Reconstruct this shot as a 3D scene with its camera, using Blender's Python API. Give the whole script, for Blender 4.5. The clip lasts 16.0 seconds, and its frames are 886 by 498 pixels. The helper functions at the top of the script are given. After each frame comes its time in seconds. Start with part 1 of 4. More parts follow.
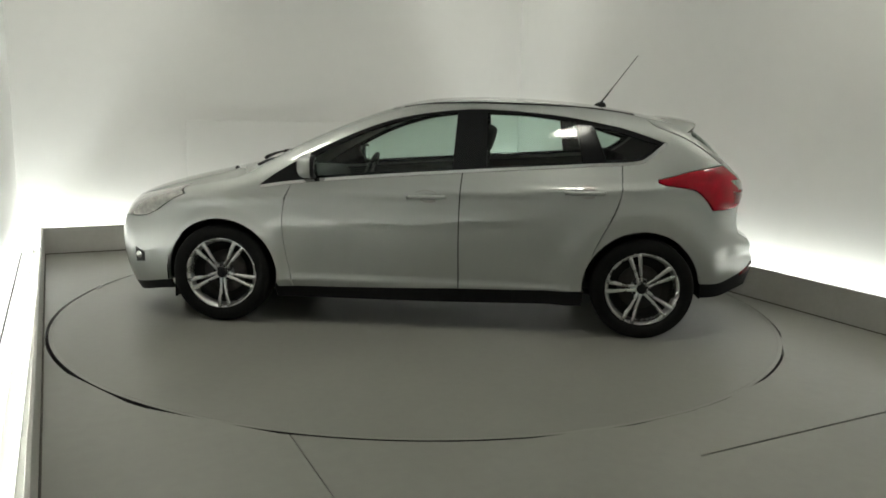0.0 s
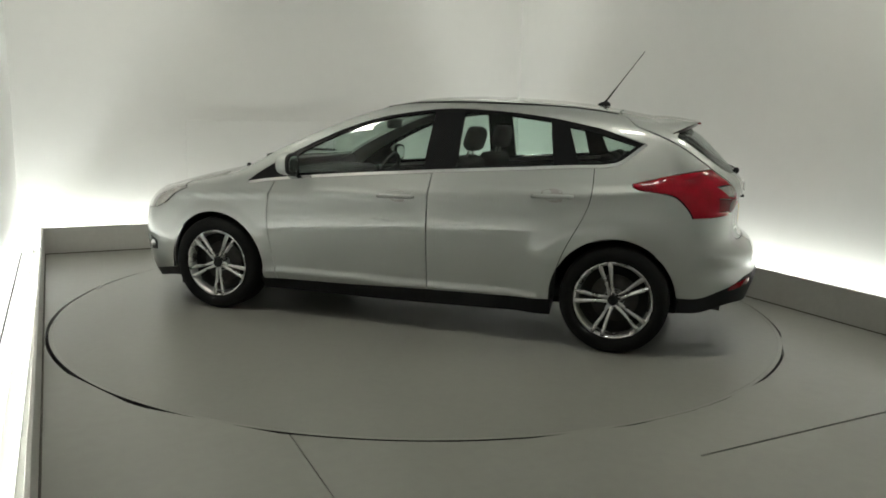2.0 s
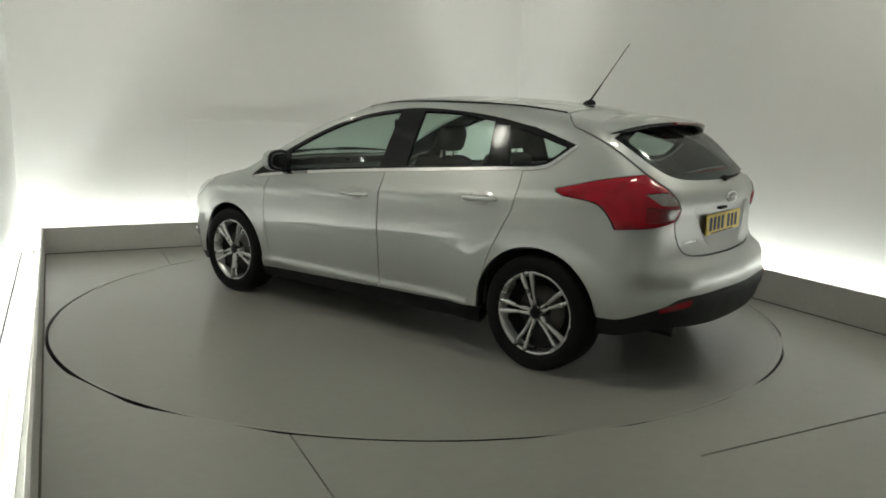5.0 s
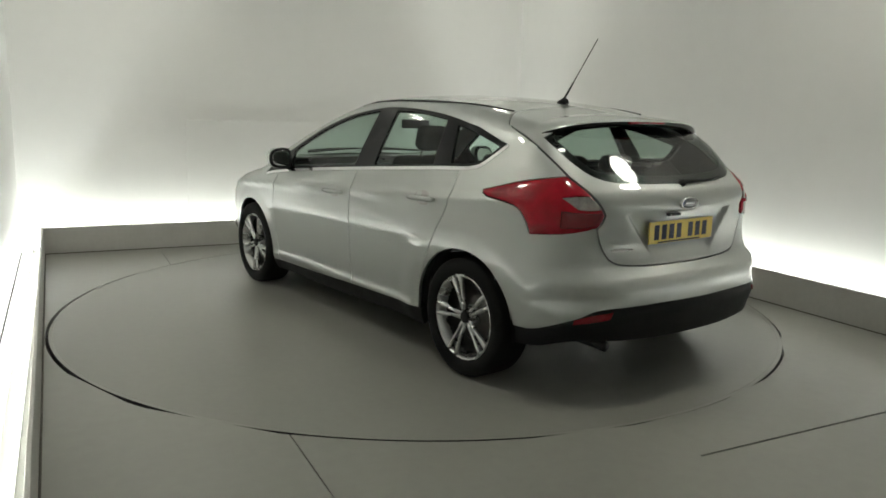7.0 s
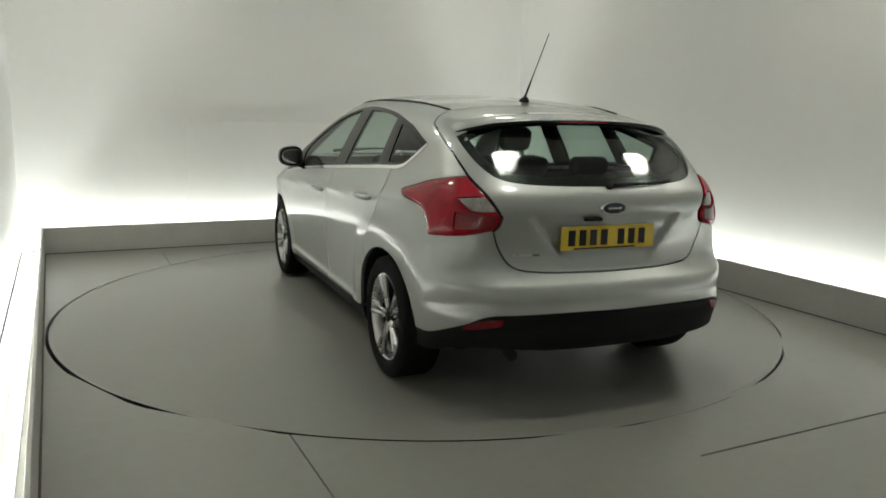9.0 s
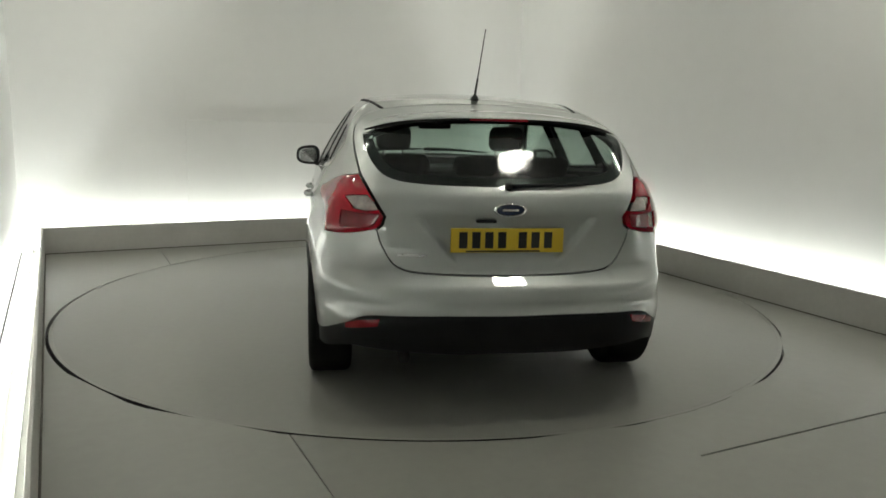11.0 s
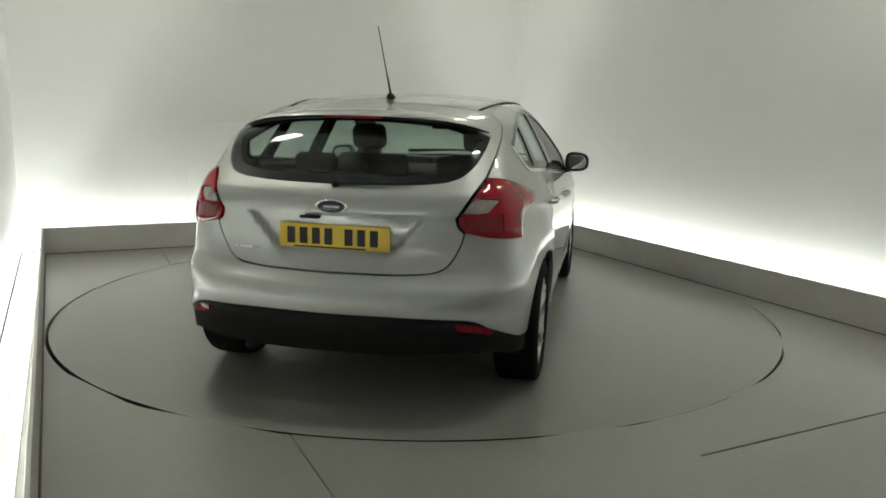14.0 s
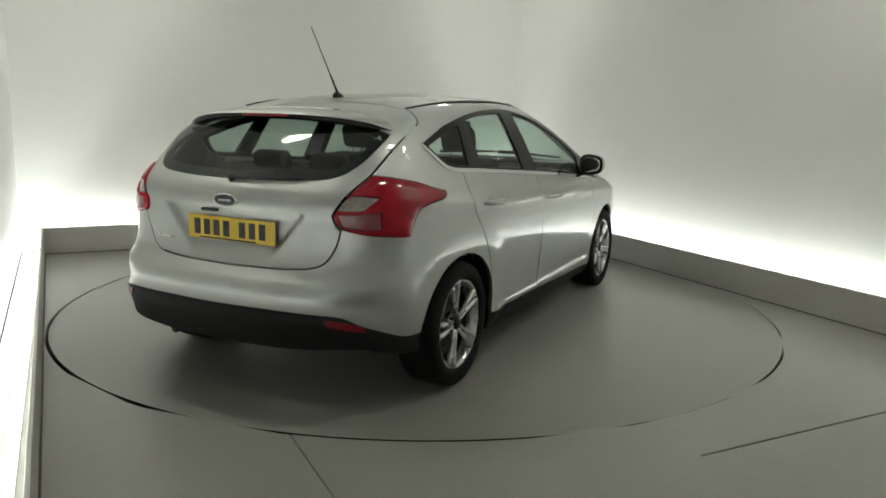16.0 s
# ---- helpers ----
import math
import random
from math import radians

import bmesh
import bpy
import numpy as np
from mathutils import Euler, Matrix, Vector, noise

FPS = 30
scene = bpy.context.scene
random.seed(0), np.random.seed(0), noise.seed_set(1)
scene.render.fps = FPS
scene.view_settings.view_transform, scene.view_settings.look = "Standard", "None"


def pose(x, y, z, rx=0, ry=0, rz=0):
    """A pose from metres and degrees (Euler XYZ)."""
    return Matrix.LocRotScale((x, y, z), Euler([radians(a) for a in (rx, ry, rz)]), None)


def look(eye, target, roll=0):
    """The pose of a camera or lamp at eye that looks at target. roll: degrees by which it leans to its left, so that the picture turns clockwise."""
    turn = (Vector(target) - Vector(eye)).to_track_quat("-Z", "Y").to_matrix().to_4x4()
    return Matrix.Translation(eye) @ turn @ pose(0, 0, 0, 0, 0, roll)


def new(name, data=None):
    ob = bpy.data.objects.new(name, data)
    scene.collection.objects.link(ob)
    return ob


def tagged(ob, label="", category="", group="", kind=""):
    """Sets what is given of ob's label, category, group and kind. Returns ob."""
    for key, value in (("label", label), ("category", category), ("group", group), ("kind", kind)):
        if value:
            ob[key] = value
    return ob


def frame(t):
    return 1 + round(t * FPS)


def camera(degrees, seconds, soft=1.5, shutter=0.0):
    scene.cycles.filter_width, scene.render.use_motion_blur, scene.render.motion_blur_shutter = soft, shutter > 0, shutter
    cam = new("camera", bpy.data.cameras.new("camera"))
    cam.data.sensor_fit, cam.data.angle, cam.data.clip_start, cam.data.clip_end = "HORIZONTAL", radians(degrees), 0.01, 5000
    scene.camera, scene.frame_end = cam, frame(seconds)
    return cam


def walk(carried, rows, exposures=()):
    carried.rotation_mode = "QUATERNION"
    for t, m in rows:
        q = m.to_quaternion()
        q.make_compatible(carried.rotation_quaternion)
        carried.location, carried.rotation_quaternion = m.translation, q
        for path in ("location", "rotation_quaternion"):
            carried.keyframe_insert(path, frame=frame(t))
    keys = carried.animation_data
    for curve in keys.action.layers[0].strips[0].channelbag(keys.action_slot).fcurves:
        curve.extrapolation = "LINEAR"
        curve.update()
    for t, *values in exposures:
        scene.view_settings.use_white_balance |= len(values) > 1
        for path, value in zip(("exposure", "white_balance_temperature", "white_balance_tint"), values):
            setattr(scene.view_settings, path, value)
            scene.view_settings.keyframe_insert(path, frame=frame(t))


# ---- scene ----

# ---------------------------------------------------------------- camera
FOV = 60.21
cam = camera(FOV, 16.0, 1.7)
EYE, AIM = (0.0, -5.4485, 1.3571), (0.1381, -0.5285, 0.4769)
VIEW = look(EYE, AIM, 1.353)
walk(cam, [(0.0, VIEW), (16.0, VIEW)], [(0.0, 0.0), (16.0, 0.0)])

# ---------------------------------------------------------------- world and lights
ROOM = pose(0, 0, 0, 0, 0, 25)          # the booth stands 25 degrees to the view
XW, XE, YN, YS = -2.68, 2.66, 3.03, -6.4  # inner faces of its walls
KW, KE, KN, KS = -2.485, 2.42, 2.78, -6.2  # inner faces of the kerbs
HIGH = 3.3
STRIP_END = -5.4     # the side strips run on unseen past the camera to brighten the car
RING = 2.439
TROUGH = 43.0       # glow of the light strips behind the kerbs
CEILING = 54.0     # glow of the round ceiling lamps and the added corner fill

world = bpy.data.worlds.new("world")
scene.world = world
world.use_nodes = True
world.node_tree.nodes["Background"].inputs[0].default_value = (0.02, 0.02, 0.02, 1)
world.node_tree.nodes["Background"].inputs[1].default_value = 0.2


# ---------------------------------------------------------------- materials
def material(name, color, rough=0.5, metal=0.0, coat=0.0, vary=0.06, scale=6.0, fine=120.0, bump=0.0, bump_scale=200.0,
             rough_vary=0.05, coat_rough=0.03, specular=0.5, coat_ior=1.5, dirt=0.0, dirt_scale=1.6):
    m = bpy.data.materials.new(name)
    m.use_nodes = True
    nt = m.node_tree
    b = nt.nodes["Principled BSDF"]
    b.inputs["Metallic"].default_value = metal
    b.inputs["Coat Weight"].default_value = coat
    b.inputs["Coat Roughness"].default_value = coat_rough
    b.inputs["Coat IOR"].default_value = coat_ior
    b.inputs["Specular IOR Level"].default_value = specular
    tc = nt.nodes.new("ShaderNodeTexCoord")
    big = nt.nodes.new("ShaderNodeTexNoise")
    big.inputs["Scale"].default_value, big.inputs["Detail"].default_value = scale, 5
    small = nt.nodes.new("ShaderNodeTexNoise")
    small.inputs["Scale"].default_value, small.inputs["Detail"].default_value = fine, 3
    shift = nt.nodes.new("ShaderNodeVectorMath")
    shift.inputs[1].default_value = (0.371, 0.217, 0.533)
    nt.links.new(tc.outputs["Object"], shift.inputs[0])
    for n in (big, small):
        nt.links.new(shift.outputs[0], n.inputs["Vector"])
    mix = nt.nodes.new("ShaderNodeMath")
    mix.operation = "MULTIPLY_ADD"
    mix.inputs[1].default_value = 0.35
    nt.links.new(small.outputs["Fac"], mix.inputs[0])
    nt.links.new(big.outputs["Fac"], mix.inputs[2])
    ramp = nt.nodes.new("ShaderNodeMapRange")
    ramp.inputs["From Min"].default_value, ramp.inputs["From Max"].default_value = 0.35, 1.0
    ramp.inputs["To Min"].default_value, ramp.inputs["To Max"].default_value = 1 - vary, 1 + vary
    nt.links.new(mix.outputs[0], ramp.inputs["Value"])
    tint = nt.nodes.new("ShaderNodeVectorMath")
    tint.operation = "SCALE"
    tint.inputs[0].default_value = color
    nt.links.new(ramp.outputs[0], tint.inputs["Scale"])
    if dirt:
        dn = nt.nodes.new("ShaderNodeTexNoise")
        dn.inputs["Scale"].default_value, dn.inputs["Detail"].default_value, dn.inputs["Roughness"].default_value = dirt_scale, 8, 0.68
        dn.inputs["Distortion"].default_value = 0.6
        dr = nt.nodes.new("ShaderNodeMapRange")
        dr.inputs["From Min"].default_value, dr.inputs["From Max"].default_value = 0.42, 0.80
        dr.inputs["To Max"].default_value = dirt
        dm = nt.nodes.new("ShaderNodeMix")
        dm.data_type = "RGBA"
        nt.links.new(shift.outputs[0], dn.inputs["Vector"])
        nt.links.new(dn.outputs["Fac"], dr.inputs["Value"])
        nt.links.new(dr.outputs[0], dm.inputs[0])
        nt.links.new(tint.outputs[0], dm.inputs[6])
        dm.inputs[7].default_value = (0.13, 0.115, 0.085, 1)
        nt.links.new(dm.outputs[2], b.inputs["Base Color"])
    else:
        nt.links.new(tint.outputs[0], b.inputs["Base Color"])
    rr = nt.nodes.new("ShaderNodeMapRange")
    rr.inputs["From Min"].default_value, rr.inputs["From Max"].default_value = 0.3, 0.7
    rr.inputs["To Min"].default_value, rr.inputs["To Max"].default_value = max(rough - rough_vary, 0.02), min(rough + rough_vary, 1)
    nt.links.new(big.outputs["Fac"], rr.inputs["Value"])
    nt.links.new(rr.outputs[0], b.inputs["Roughness"])
    if bump:
        bn = nt.nodes.new("ShaderNodeTexNoise")
        bn.inputs["Scale"].default_value, bn.inputs["Detail"].default_value = bump_scale, 4
        nt.links.new(shift.outputs[0], bn.inputs["Vector"])
        bp = nt.nodes.new("ShaderNodeBump")
        bp.inputs["Strength"].default_value, bp.inputs["Distance"].default_value = bump, 0.004
        nt.links.new(bn.outputs["Fac"], bp.inputs["Height"])
        nt.links.new(bp.outputs[0], b.inputs["Normal"])
    return m


def glow(name, color, strength):
    m = bpy.data.materials.new(name)
    m.use_nodes = True
    nt = m.node_tree
    nt.nodes.remove(nt.nodes["Principled BSDF"])
    e = nt.nodes.new("ShaderNodeEmission")
    e.inputs[0].default_value, e.inputs[1].default_value = (*color, 1), strength
    nt.links.new(e.outputs[0], nt.nodes["Material Output"].inputs[0])
    return m


def glass(name, color, clear=0.8):
    """A thin tinted pane: it lets light straight through and mirrors by Fresnel."""
    m = bpy.data.materials.new(name)
    m.use_nodes = True
    nt = m.node_tree
    nt.nodes.remove(nt.nodes["Principled BSDF"])
    t = nt.nodes.new("ShaderNodeBsdfTransparent")
    t.inputs[0].default_value = (*[c * clear for c in color], 1)
    g = nt.nodes.new("ShaderNodeBsdfGlossy")
    g.inputs["Roughness"].default_value = 0.06
    lw = nt.nodes.new("ShaderNodeLayerWeight")
    lw.inputs[0].default_value = 0.5
    pw = nt.nodes.new("ShaderNodeMath")
    pw.operation = "POWER"
    pw.inputs[1].default_value = 5.0
    nt.links.new(lw.outputs["Facing"], pw.inputs[0])
    fr = nt.nodes.new("ShaderNodeMath")
    fr.operation = "MULTIPLY_ADD"
    fr.inputs[1].default_value, fr.inputs[2].default_value = 0.8, 0.045
    nt.links.new(pw.outputs[0], fr.inputs[0])
    mx = nt.nodes.new("ShaderNodeMixShader")
    nt.links.new(fr.outputs[0], mx.inputs[0])
    nt.links.new(t.outputs[0], mx.inputs[1])
    nt.links.new(g.outputs[0], mx.inputs[2])
    nt.links.new(mx.outputs[0], nt.nodes["Material Output"].inputs[0])
    return m


M_WALL = material("wall_paint", (0.78, 0.775, 0.76), 0.38, vary=0.03, scale=0.7, fine=9, bump=0.04, bump_scale=90)
M_BACK = material("unseen_wall_grey", (0.70, 0.70, 0.68), 0.6, vary=0.08, scale=1.0, fine=12)
M_CEIL = material("ceiling_paint", (0.62, 0.62, 0.60), 0.7, vary=0.05, scale=1.0, fine=12)
M_KERB = material("kerb_paint", (0.48, 0.47, 0.445), 0.45, vary=0.10, scale=2.6, fine=30, bump=0.05, dirt=0.15, dirt_scale=2.5)
M_FLOOR = material("floor_paint", (0.272, 0.270, 0.243), 0.34, vary=0.13, scale=1.1, fine=15, rough_vary=0.04)
M_DECK = material("turntable_paint", (0.25, 0.248, 0.222), 0.33, vary=0.10, scale=1.5, fine=21, rough_vary=0.03)
M_STAIN = material("sealant", (0.10, 0.09, 0.075), 0.8, vary=0.5, scale=5.0, fine=40)
M_DARK = material("dark_gap", (0.012, 0.012, 0.012), 0.9)
M_PAINT = material("silver_paint", (0.405, 0.42, 0.405), 0.46, 0.87, 1.0, vary=0.02, scale=3, fine=900, rough_vary=0.02, coat_ior=1.85, coat_rough=0.035)
M_BLACK = material("black_plastic", (0.009, 0.009, 0.010), 0.6, vary=0.2, scale=9, bump=0.1, bump_scale=400, specular=0.2)
M_GLOSS = material("gloss_black", (0.005, 0.005, 0.006), 0.12, specular=0.22)
M_RUBBER = material("tyre_rubber", (0.009, 0.009, 0.009), 0.8, vary=0.3, scale=14, bump=0.2, bump_scale=160, specular=0.15)
M_ALLOY = material("alloy", (0.56, 0.56, 0.56), 0.28, 0.9, 0.4, vary=0.05, scale=12)
# far darker than the alloy: the inner rim's shade is in this colour
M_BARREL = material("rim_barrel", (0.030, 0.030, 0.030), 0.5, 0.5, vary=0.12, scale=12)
M_STEEL = material("brake_steel", (0.30, 0.29, 0.28), 0.4, 0.9, vary=0.15, scale=20)
M_DISC = material("brake_disc_steel", (0.10, 0.095, 0.09), 0.5, 0.8, vary=0.3, scale=25)
M_CHROME = material("chrome", (0.78, 0.78, 0.78), 0.10, 1.0, vary=0.02)
M_RED = material("red_lens", (0.31, 0.002, 0.012), 0.10, coat=0.6, vary=0.40, scale=9, fine=45, bump=0.10, bump_scale=30, specular=0.15, coat_rough=0.02)
M_RED_D = material("dark_red_lens", (0.19, 0.002, 0.008), 0.10, coat=0.6, vary=0.2, scale=25, fine=90)
M_CLEAR = material("clear_lens", (0.44, 0.38, 0.37), 0.12, 0.6, 1.0, vary=0.5, scale=26, fine=90, bump=0.8, bump_scale=45)
M_HEAD = material("headlamp_lens", (0.55, 0.54, 0.52), 0.18, 0.6, 1.0, vary=0.4, scale=20, fine=70, bump=0.6, bump_scale=40)
M_YELLOW = material("plate_yellow", (0.72, 0.50, 0.03), 0.35, coat=0.4, vary=0.04)
M_INK = material("plate_ink", (0.012, 0.012, 0.012), 0.5)
M_BLUE = material("badge_blue", (0.02, 0.03, 0.07), 0.2, coat=1.0)
M_CLOTH = material("seat_cloth", (0.013, 0.013, 0.014), 0.9, vary=0.25, scale=25, bump=0.3, bump_scale=500)
M_TRIM = material("interior_trim", (0.028, 0.028, 0.030), 0.7, vary=0.15, scale=10, bump=0.15, bump_scale=300)
M_LINING = material("roof_lining", (0.30, 0.29, 0.27), 0.9, vary=0.06)
M_GLASS = glass("side_glass", (0.80, 0.92, 0.86), 0.86)
M_REARGLASS = glass("rear_glass", (0.78, 0.90, 0.84), 0.64)
M_TROUGH = glow("light_strip", (0.95, 1.0, 0.945), TROUGH)
M_LAMP = glow("lamp_glow", (1.0, 0.99, 0.86), CEILING)


# ---------------------------------------------------------------- mesh helpers
def part(name, bm, mat, parent=None, label="", smooth=False):
    """Links a bmesh as one mesh object under a thing or a part."""
    me = bpy.data.meshes.new(name)
    bmesh.ops.recalc_face_normals(bm, faces=bm.faces)
    bm.to_mesh(me)
    bm.free()
    if smooth:
        me.shade_smooth()
    me.materials.append(mat)
    ob = new(name, me)
    ob.parent = parent
    return tagged(ob, label)


def add_box(bm, x0, x1, y0, y1, z0, z1, bevel=0.0, seg=2, m=None):
    r = bmesh.ops.create_cube(bm, size=1)
    vs = r["verts"]
    bmesh.ops.transform(bm, verts=vs, matrix=Matrix.Translation(((x0 + x1) / 2, (y0 + y1) / 2, (z0 + z1) / 2))
                        @ Matrix.Diagonal((x1 - x0, y1 - y0, z1 - z0, 1)))
    if m is not None:
        bmesh.ops.transform(bm, verts=vs, matrix=m)
    if bevel:
        es = list({e for v in vs for e in v.link_edges})
        bmesh.ops.bevel(bm, geom=es, offset=bevel, segments=seg, profile=0.5, affect="EDGES")
    return bm


def box(*a, **k):
    return add_box(bmesh.new(), *a, **k)


def lathe(profile, seg=64, closed=False):
    """Turns a profile of (radius, y) round the y axis."""
    bm = bmesh.new()
    rings = [[bm.verts.new((r * math.cos(a), y, r * math.sin(a))) for a in (2 * math.pi * i / seg for i in range(seg))]
             for r, y in profile]
    pairs = list(zip(rings, rings[1:])) + ([(rings[-1], rings[0])] if closed else [])
    for a, b in pairs:
        for i in range(seg):
            j = (i + 1) % seg
            bm.faces.new((a[i], a[j], b[j], b[i]))
    return bm


def sweep(points, radius, seg=8, flat=1.0, cap=True):
    """A rod along points; radius may be a list."""
    bm = bmesh.new()
    pts = [Vector(p) for p in points]
    rad = radius if isinstance(radius, (list, tuple)) else [radius] * len(pts)
    rings = []
    for i, p in enumerate(pts):
        d = (pts[min(i + 1, len(pts) - 1)] - pts[max(i - 1, 0)]).normalized()
        side = d.cross(Vector((0, 0, 1)) if abs(d.z) < 0.9 else Vector((1, 0, 0))).normalized()
        up = side.cross(d)
        rings.append([bm.verts.new(p + rad[i] * (math.cos(a) * side + flat * math.sin(a) * up))
                      for a in (2 * math.pi * k / seg for k in range(seg))])
    for a, b in zip(rings, rings[1:]):
        for i in range(seg):
            bm.faces.new((a[i], a[(i + 1) % seg], b[(i + 1) % seg], b[i]))
    if cap:
        bm.faces.new(rings[0])
        bm.faces.new(rings[-1])
    return bm


# ---------------------------------------------------------------- the booth
def structure(name, bm, mat, label):
    ob = part(name, bm, mat, None)
    ob.matrix_basis = ROOM
    return tagged(ob, label, kind="structure")


def lean(bm):
    """The west kerb runs in a little towards the south."""
    for v in bm.verts:
        v.co.x += 0.0085 * (KN - v.co.y)


def lip(a):
    """Radius of the floor opening by its bearing: the joint is wide in the west and clogged elsewhere."""
    d = math.degrees(a) % 360
    spots = ((0, 0.007), (60, 0.010), (140, 0.012), (178, 0.017), (205, 0.027), (228, 0.026), (234, 0.014), (255, 0.012), (267, 0.014), (271, 0.0015), (283, 0.0015),
             (287, 0.011), (312, 0.015), (322, 0.006), (340, 0.004), (360, 0.007))
    for (a0, w0), (a1, w1) in zip(spots, spots[1:]):
        if a0 <= d <= a1:
            return RING - 0.006 + w0 + (w1 - w0) * (d - a0) / (a1 - a0)


def build_booth():
    t = 0.15
    structure("wall_north", box(XW - t, XE + t, YN, YN + t, -0.1, HIGH), M_WALL, "smooth off-white painted back wall of the photo booth")
    # south wall is added out of view; its tone steers the car's reflections
    structure("wall_south", box(XW - t, XE + t, YS - t, YS, -0.1, HIGH), M_BACK, "plain pale unseen wall added to close the booth")
    structure("wall_west", box(XW - t, XW, YS, YN, -0.1, HIGH), M_WALL, "smooth off-white painted side wall lit from below")
    structure("wall_east", box(XE, XE + t, YS, YN, -0.1, HIGH), M_WALL, "smooth off-white painted side wall lit from below")
    structure("ceiling", box(XW - t, XE + t, YS - t, YN + t, HIGH, HIGH + t), M_CEIL, "plain grey ceiling")
    structure("trim", box(-1.185, XE, YN - 0.017, YN, 0.0, 1.225, bevel=0.003, seg=1), M_WALL, "thin flush board on the back wall")
    # floor panels round the round opening, with open joints between them
    sx, sy, g, wide = -1.503, -2.80, 0.0028, 0.0065
    floor = structure("floor", box(XW, XE, YS, YN, -0.12, -0.05), M_DARK, "dark subfloor below the painted deck")
    rects = [(XW + 0.002, sx - g, YS, YN), (sx + g, -0.03, YS, YN), (-0.03, XE - 0.002, sy + wide, YN), (-0.03, XE - 0.002, YS, sy - wide)]
    for x0, x1, y0, y1 in rects:
        cut = y1 > 0
        bm = bmesh.new()
        n = 240
        outer = [(x0, y0), (x1, y0), (x1, y1), (x0, y1)]
        if cut:
            ring = [(lip(a) * math.cos(a), lip(a) * math.sin(a)) for a in (2 * math.pi * i / n for i in range(n))]
        else:
            ring = []
        flat_panel(bm, outer, ring)
        part("floor_panel", bm, M_FLOOR, floor)
    for name, b in (("kerb_1", (KW - 0.03, KE + 0.03, KN, KN + 0.03)), ("kerb_2", (KW - 0.018, KW, KS, KN)), ("kerb_3", (KE, KE + 0.03, KS, KN))):
        bm = box(*b, 0.0, 0.242, bevel=0.004)
        if name == "kerb_2":
            lean(bm)
        structure(name, bm, M_KERB, "low grey painted kerb hiding the floor light strip")
    for b in ((XW + 0.05, XE - 0.05, KN + 0.10, KN + 0.15), (KW - 0.15, KW - 0.10, STRIP_END, KN + 0.09), (KE + 0.10, KE + 0.15, STRIP_END, KN + 0.09)):
        strip = part("light_strip", box(*b, 0.006, 0.055), M_WALL)
        strip.matrix_basis = ROOM
        tagged(strip, "long white light strip hidden behind the kerb", "light", "floor light strips")
        part("tube", box(b[0] + 0.008, b[1] - 0.008, b[2] + 0.008, b[3] - 0.008, 0.056, 0.075), M_TROUGH, strip, "glowing white diffuser")
    bead = 0.010
    for b in ((KW, KE, KN - bead, KN - 0.001), (KW + 0.001, KW + bead, KS, KN - bead), (KE - bead, KE - 0.001, KS, KN - bead)):
        bm = box(*b, 0.0, 0.008, bevel=0.003, seg=1)
        if b[1] < 0:
            lean(bm)
        structure("trim", bm, M_STAIN, "dirty sealant bead along the foot of the kerb")
    # white sheets put the strip's strong light into the trough floor's colour
    for b in ((KW - 0.03, XW, KS, KN + 0.03), (XE, KE + 0.03, KS, KN + 0.03), (XW, XE, KN + 0.03, YN)):
        structure("trim", box(min(b[0], b[1]) + 0.003, max(b[0], b[1]) - 0.003, b[2], b[3] - 0.003, 0.0, 0.006), M_WALL, "white sheet standing in for the strip's light on the trough floor")
    structure("trim", box(XW + 0.001, XW + 0.010, -0.6, 2.88, 0.0, 0.010), M_DARK, "dark open joint along the foot of the wall")
    for x, y, k in LAMPS:
        lamp = part("ceiling_lamp", disc(0.15 * k, 0.05, oval=OVAL), M_BLACK)
        lamp.matrix_basis = ROOM @ pose(x, y, HIGH - 0.05)
        tagged(lamp, "oval white ceiling lamp with a glowing diffuser, the north-east one an added fill", "lamp", "ceiling lamps")
        part("diffuser", disc(0.125 * k, 0.02, -0.021, oval=OVAL), M_LAMP, lamp, "glowing white diffuser")


# four ceiling lamps, then one added to brighten the north-east corner
LAMPS = [(0.1, -2.2, 1.0), (2.15, -2.1, 1.0), (-2.05, -0.3, 1.18), (-1.8, 2.0, 0.65), (1.75, 2.0, 0.66)]


OVAL = (1.75, 0.72)


def disc(r, h, z=0.0, seg=48, oval=(1, 1)):
    bm = bmesh.new()
    bmesh.ops.create_cone(bm, cap_ends=True, segments=seg, radius1=r, radius2=r, depth=h)
    bmesh.ops.scale(bm, verts=bm.verts, vec=(*oval, 1))
    bmesh.ops.translate(bm, verts=bm.verts, vec=(0, 0, z + h / 2))
    return bm


def deck(r, depth=0.045, rings=24, seg=160):
    """A round board of even rings with its top at z = 0."""
    bm = bmesh.new()
    mid = bm.verts.new((0, 0, 0))
    rows = [[bm.verts.new((r * k / rings * math.cos(2 * math.pi * i / seg), r * k / rings * math.sin(2 * math.pi * i / seg), 0)) for i in range(seg)] for k in range(1, rings + 1)]
    rows.append([bm.verts.new((v.co.x, v.co.y, -depth)) for v in rows[-1]])
    for i in range(seg):
        j = (i + 1) % seg
        bm.faces.new((mid, rows[0][i], rows[0][j]))
        for a, b in zip(rows, rows[1:]):
            bm.faces.new((a[i], b[i], b[j], a[j]))
    return bm


